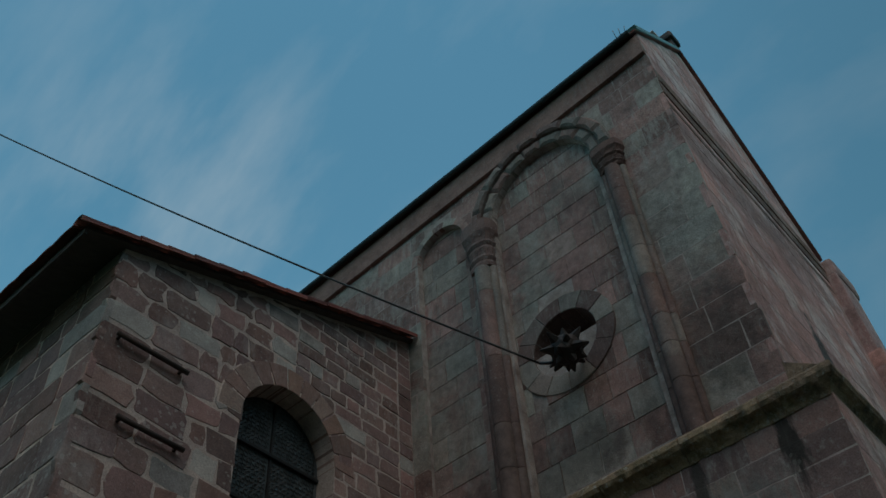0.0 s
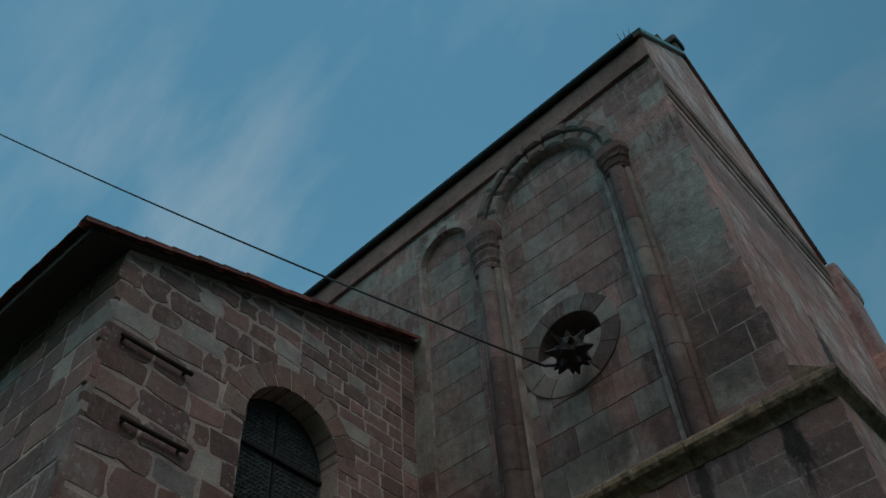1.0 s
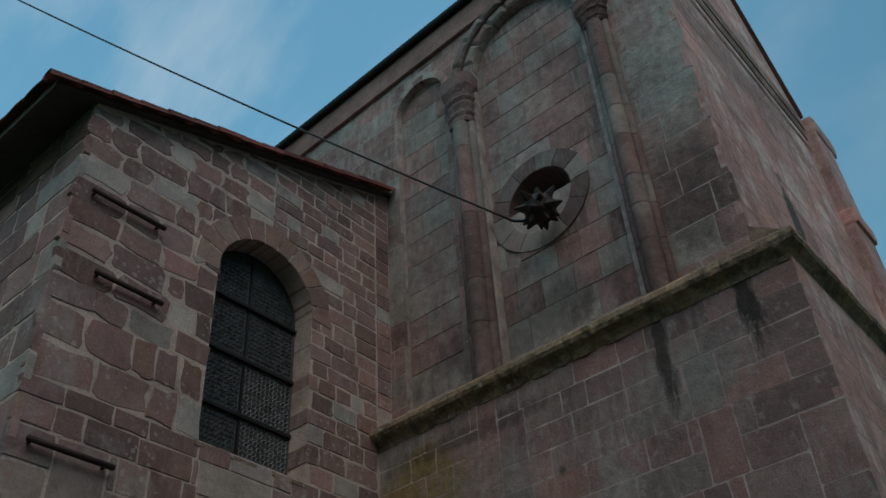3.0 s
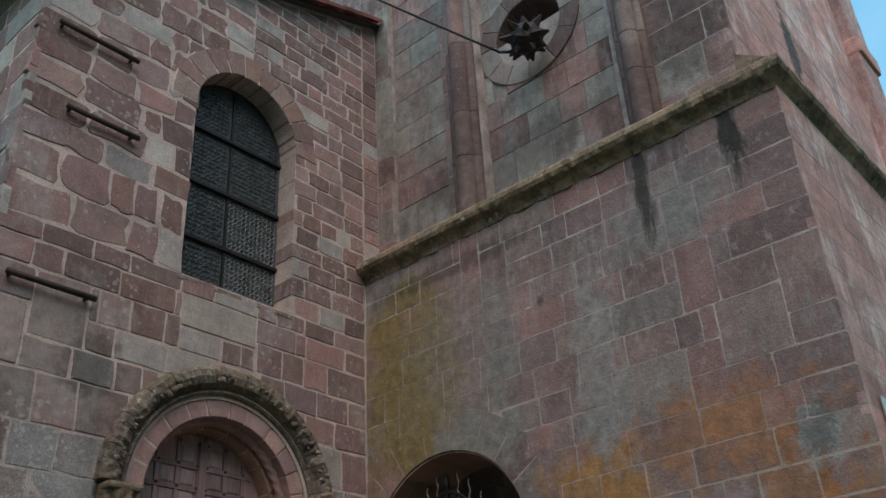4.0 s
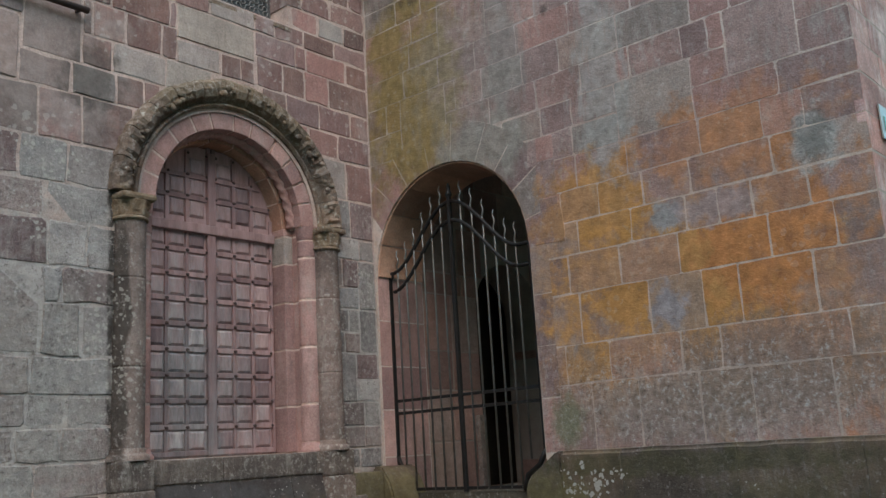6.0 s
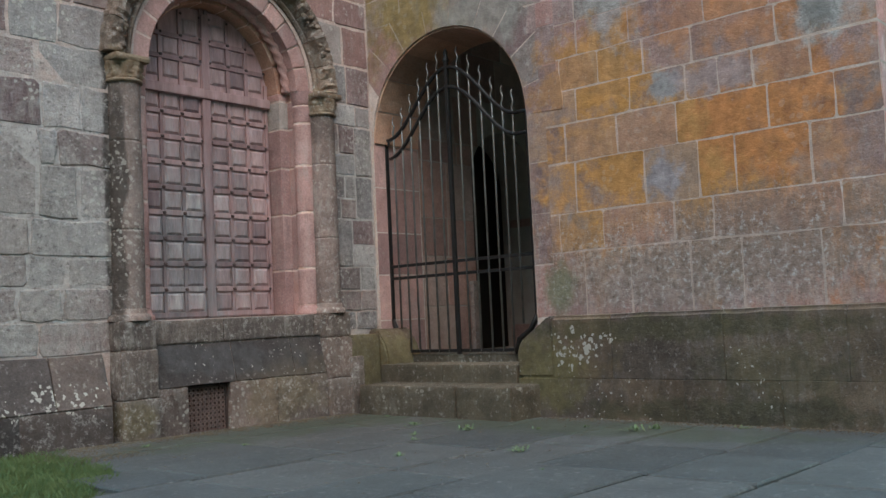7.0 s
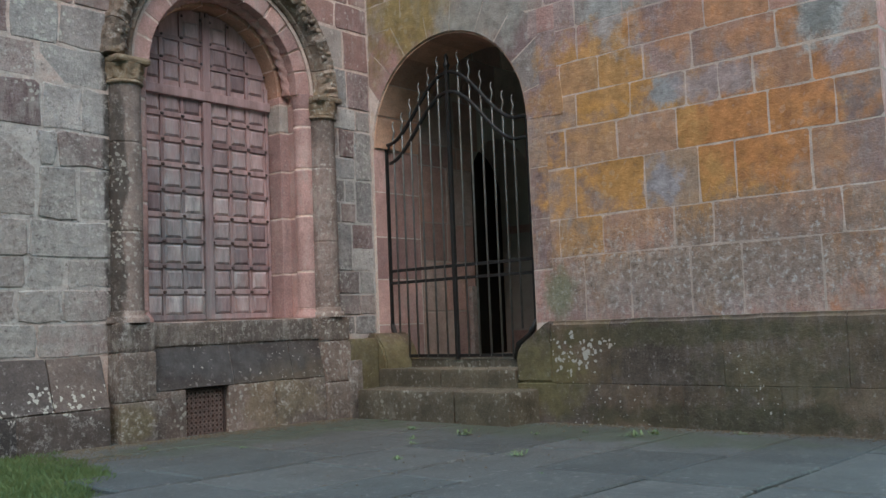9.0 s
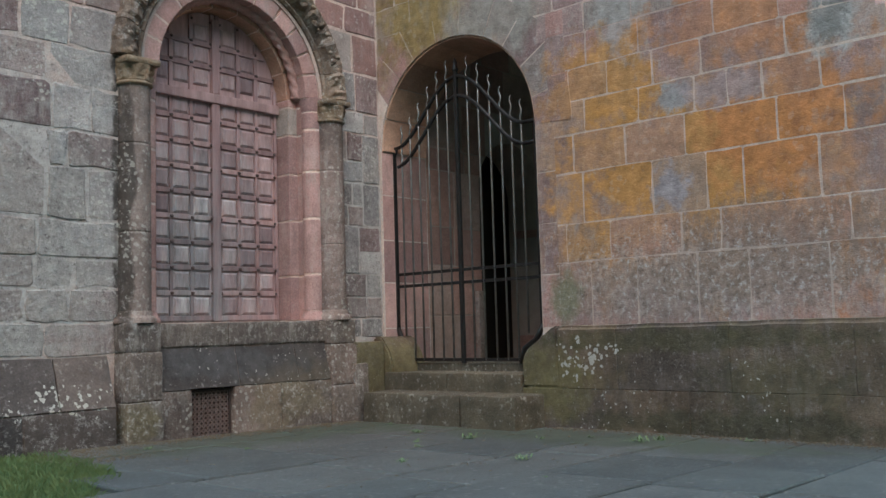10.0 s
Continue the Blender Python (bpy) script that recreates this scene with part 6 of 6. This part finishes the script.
finial = thing("gable_finial", (AX, -3.35, AZ), "weathered stone stub on the gable's peak", "finial")
under(part("stub", box_bm((AX - 0.09, -3.4, AZ - 0.05), (AX + 0.09, -3.24, AZ + 0.3), 0.03), m_star, None), finial)
under(part("head", box_bm((AX - 0.13, -3.44, AZ + 0.26), (AX + 0.13, -3.2, AZ + 0.4), 0.04), m_star, None), finial)
# bird spikes at the gutter's end
spikes = thing("gutter_spikes", (0.05, -3.2, 9.5), "thin metal spikes at the gutter's end", "spikes")
for k in range(3):
    under(tube("spike", [(0.05, -3.3 + 0.05 * k, eave(3.3) + 0.06), (0.01 - 0.02 * k, -3.33 + 0.06 * k, eave(3.3) + 0.12)], 0.004, m_bar_iron, None, 4), spikes)


# ---- gable wall above the ledge ----
def gable_top(u):
    return 9.52 + (AZ - 9.52) * u / AX if u < AX else AZ + (EZ - AZ) * (u - AX) / (EX - AX)


gable = wall("wall_gable", M_gable, 0.22, 3.8, 4.5, lambda u: gable_top(u) - 0.02, [(AX, 0.01, 4.6, 4.61)], 0.0015, 0.5, m_mortar_thin)
tagged(gable, "gable wall of light rose sandstone", "wall", kind="structure")
gh = [4.6, 4.95, 5.27, 5.56, 5.84, 6.14, 6.46, 6.75, 7.05, 7.36, 7.66, 7.95, 8.22, 8.5, 8.78, 9.02, 9.3, 9.6, 9.9, 10.2, 10.5, 10.8, 11.1]
masonry(gable, M_gable, gh, 0.175, 3.8, (0.3, 0.6), m_return, 0.010, bevel=0.001, depth=0.05, proud=0.001, tilt=0.0012, top=lambda u: gable_top(u) - 0.03)
m_moulding = stone_mat("brown moulding stone", [(0.2, 0.125, 0.1)], mottle=0.9, streak=0.6, grain=1.6, patina=(((0.34, 0.235, 0.2), 0.7, 2.2, 0.5, 0.6),))
for z, h, out in ((8.28, 0.1, 0.006), (8.5, 0.2, 0.012), (8.705, 0.13, 0.022), (8.84, 0.12, 0.01)):
    part("gable_moulding", box_bm((0.185, -3.38 - out, z), (3.85, -3.3, z + h), 0.012), m_moulding, gable, "brown stone moulding")
part("corner_buttress", box_bm((3.7, -3.5, 0.2), (4.25, -2.8, 8.6), 0.02), m_return, gable)
part("buttress_band", box_bm((3.69, -3.54, 7.18), (4.29, -2.8, 7.4), 0.04), m_return, gable)
part("kneeler", box_bm((3.75, -3.52, 8.6), (4.4, -2.8, 8.9), 0.06), m_return, gable)

# unseen walls added behind the camera to block low sky and bounce warm light
for nm, lo, hi in (("light_block_1", (-18, -16, 0), (14, -15.4, 12.5)), ("light_block_2", (-18, -15.4, 0), (-17.4, 12, 12.5))):
    tagged(part(nm, box_bm(lo, hi), m_plaster, None), "plain unseen wall added to block and warm the light", "wall", kind="structure")

# rest of the transept, out of sight
wall_far = part("wall_far", box_bm((3.55, -3.3, 0.0), (3.8, 6.0, 8.95)), m_return, None)
tagged(wall_far, "plain far wall of the transept", "wall", kind="structure")

# ---- paving slabs ----
PAVE = []
y = 0.0
edges = [0.0, -0.55, -1.15, -1.62, -2.2, -2.62, -3.15, -3.6, -4.2, -4.75, -5.4, -6.1, -7.0]
for ya, yb in zip(edges, edges[1:]):
    x = 1.6 if ya < -3.6 else -0.1
    if ya > -0.2:
        x = -0.4
    while x > -5.2:
        w = random.uniform(0.5, 1.05)
        xa = x - w
        if xa < lawn_edge((ya + yb) / 2) and ya > -3.2:
            xa = max(xa, lawn_edge((ya + yb) / 2))
            if x - xa < 0.12:
                break
        PAVE.append((xa, x, yb, ya))
        if ya > -3.2 and xa <= lawn_edge((ya + yb) / 2) + 0.01:
            break
        x = xa
for xa, xb, ya, yb in PAVE:
    g = 0.009
    lift = random.uniform(-0.004, 0.004)
    c = [(xa + g, ya + g), (xb - g, ya + g), (xb - g, yb - g), (xa + g, yb - g)]
    c = [(px + random.uniform(-0.008, 0.008), py + random.uniform(-0.008, 0.008)) for px, py in c]
    cx, cy = (xa + xb) / 2, (ya + yb) / 2
    v = [(px, py, ground_z(px, py) - 0.04) for px, py in c] + [(px, py, ground_z(px, py) - 0.008 + lift) for px, py in c]
    v += [(px + (cx - px) * 0.025, py + (cy - py) * 0.025, ground_z(px, py) + lift) for px, py in c]
    f = [(8, 9, 10, 11)] + [(i, (i + 1) % 4, 4 + (i + 1) % 4, 4 + i) for i in range(4)] + [(4 + i, 4 + (i + 1) % 4, 8 + (i + 1) % 4, 8 + i) for i in range(4)]
    obj("slab", v, f, m_slab, pavement)


# ---- lawn and weeds ----
def blade(x, y, h, lean, ang, w):
    z = ground_z(x, y) - 0.03
    c, s = math.cos(ang), math.sin(ang)
    return [(x - w * s, y + w * c, z), (x + w * s, y - w * c, z), (x + lean * c * 0.5, y + lean * s * 0.5, z + h * 0.7), (x + lean * c, y + lean * s, z + h)], [(0, 1, 2), (0, 2, 3)]


lawn = Pile()
while len(lawn.v) < 4 * 26000:
    y = random.uniform(-2.4, -0.11)
    x = random.uniform(-4.6, -2.1)
    if x > lawn_edge(y) + 0.05 + 0.06 * noise.noise(Vector((x * 6, y * 6, 0))):
        continue
    if random.random() > min(1.0, 0.04 + (y + 2.4) / 1.2) * min(1.0, 0.04 + (x + 4.6) / 1.1):
        continue
    lawn.add(blade(x, y, random.uniform(0.018, 0.055), random.uniform(0.0, 0.045), random.uniform(0, 6.3), 0.0022))
# the lawn beyond, thinner
while len(lawn.v) < 4 * 62000:
    x, y = random.uniform(-9.0, -2.4), random.uniform(-8.0, 2.0)
    if x > lawn_edge(y) - 0.02 or (x > -3.15 and y > -0.2) or math.hypot(x + 4.9, y + 4.9) < 0.9:
        continue
    lawn.add(blade(x, y, random.uniform(0.03, 0.075), random.uniform(0.0, 0.05), random.uniform(0, 6.3), 0.006))
tagged(obj("grass", lawn.v, lawn.f, m_grass), "short green lawn grass beside the paving", "grass", kind="stuff")

for x, y, s in ((-0.89, -1.56, 0.05), (-0.82, -1.1, 0.04), (-1.44, -2.34, 0.05), (-0.57, -2.44, 0.055), (-0.45, -2.5, 0.04), (-1.82, -1.94, 0.03), (-0.71, -1.92, 0.025), (-1.35, -1.6, 0.025), (-1.2, -1.45, 0.03), (-1.9, -0.9, 0.02), (-0.5, -2.1, 0.02), (-2.2, -0.45, 0.03), (-0.25, -2.9, 0.03), (-0.5, -0.55, 0.02), (-1.84, -2.75, 0.015)):
    weed = Pile()
    for k in range(34):
        a, r = random.uniform(0, 6.3), random.uniform(0.25, 1.0) * s
        px, py = x + random.gauss(0, 0.4 * s), y + random.gauss(0, 0.4 * s)
        z, up = ground_z(x, y), random.uniform(0.15, 0.75) * r
        c, q = math.cos(a), math.sin(a)
        weed.add(([(px, py, z), (px + 0.5 * r * c - 0.13 * r * q, py + 0.5 * r * q + 0.13 * r * c, z + up), (px + r * c, py + r * q, z + 0.7 * up), (px + 0.5 * r * c + 0.13 * r * q, py + 0.5 * r * q - 0.13 * r * c, z + up)], [(0, 1, 2, 3)]))
    tagged(obj("weed", weed.v, weed.f, m_weed), "small green weed in a paving joint", "weed", "weeds in the paving")

# leaf litter and crumbs along the foot of the walls
litter = Pile()
for k in range(4200):
    if k % 3:
        x, y = random.uniform(-2.5, -0.45), -0.13 - abs(random.gauss(0, 0.09))
    else:
        x, y = -0.13 - abs(random.gauss(0, 0.08)), random.uniform(-3.6, -1.6)
    if k % 11 == 0:
        x, y = random.uniform(-2.6, -0.3), random.uniform(-2.6, -0.3)
    if k % 5 == 0:
        y = random.uniform(-0.75, -0.12)
        x = random.gauss(lawn_edge(y) + 0.12, 0.12)
    z, s, t = ground_z(x, y) + 0.002, random.uniform(0.003, 0.011), random.uniform(0, 6.3)
    cq, sq, h = math.cos(t) * s, math.sin(t) * s, random.uniform(0.2, 0.7) * s
    litter.add(([(x + cq, y + sq, z), (x - 0.5 * sq, y + 0.5 * cq, z), (x - cq, y - sq, z), (x + 0.5 * sq, y - 0.5 * cq, z), (x, y, z + h)], [(0, 1, 4), (1, 2, 4), (2, 3, 4), (3, 0, 4)]))
tagged(obj("leaf_litter", litter.v, litter.f, m_litter), "brown crumbs and leaf litter along the wall's foot", "litter", kind="stuff")
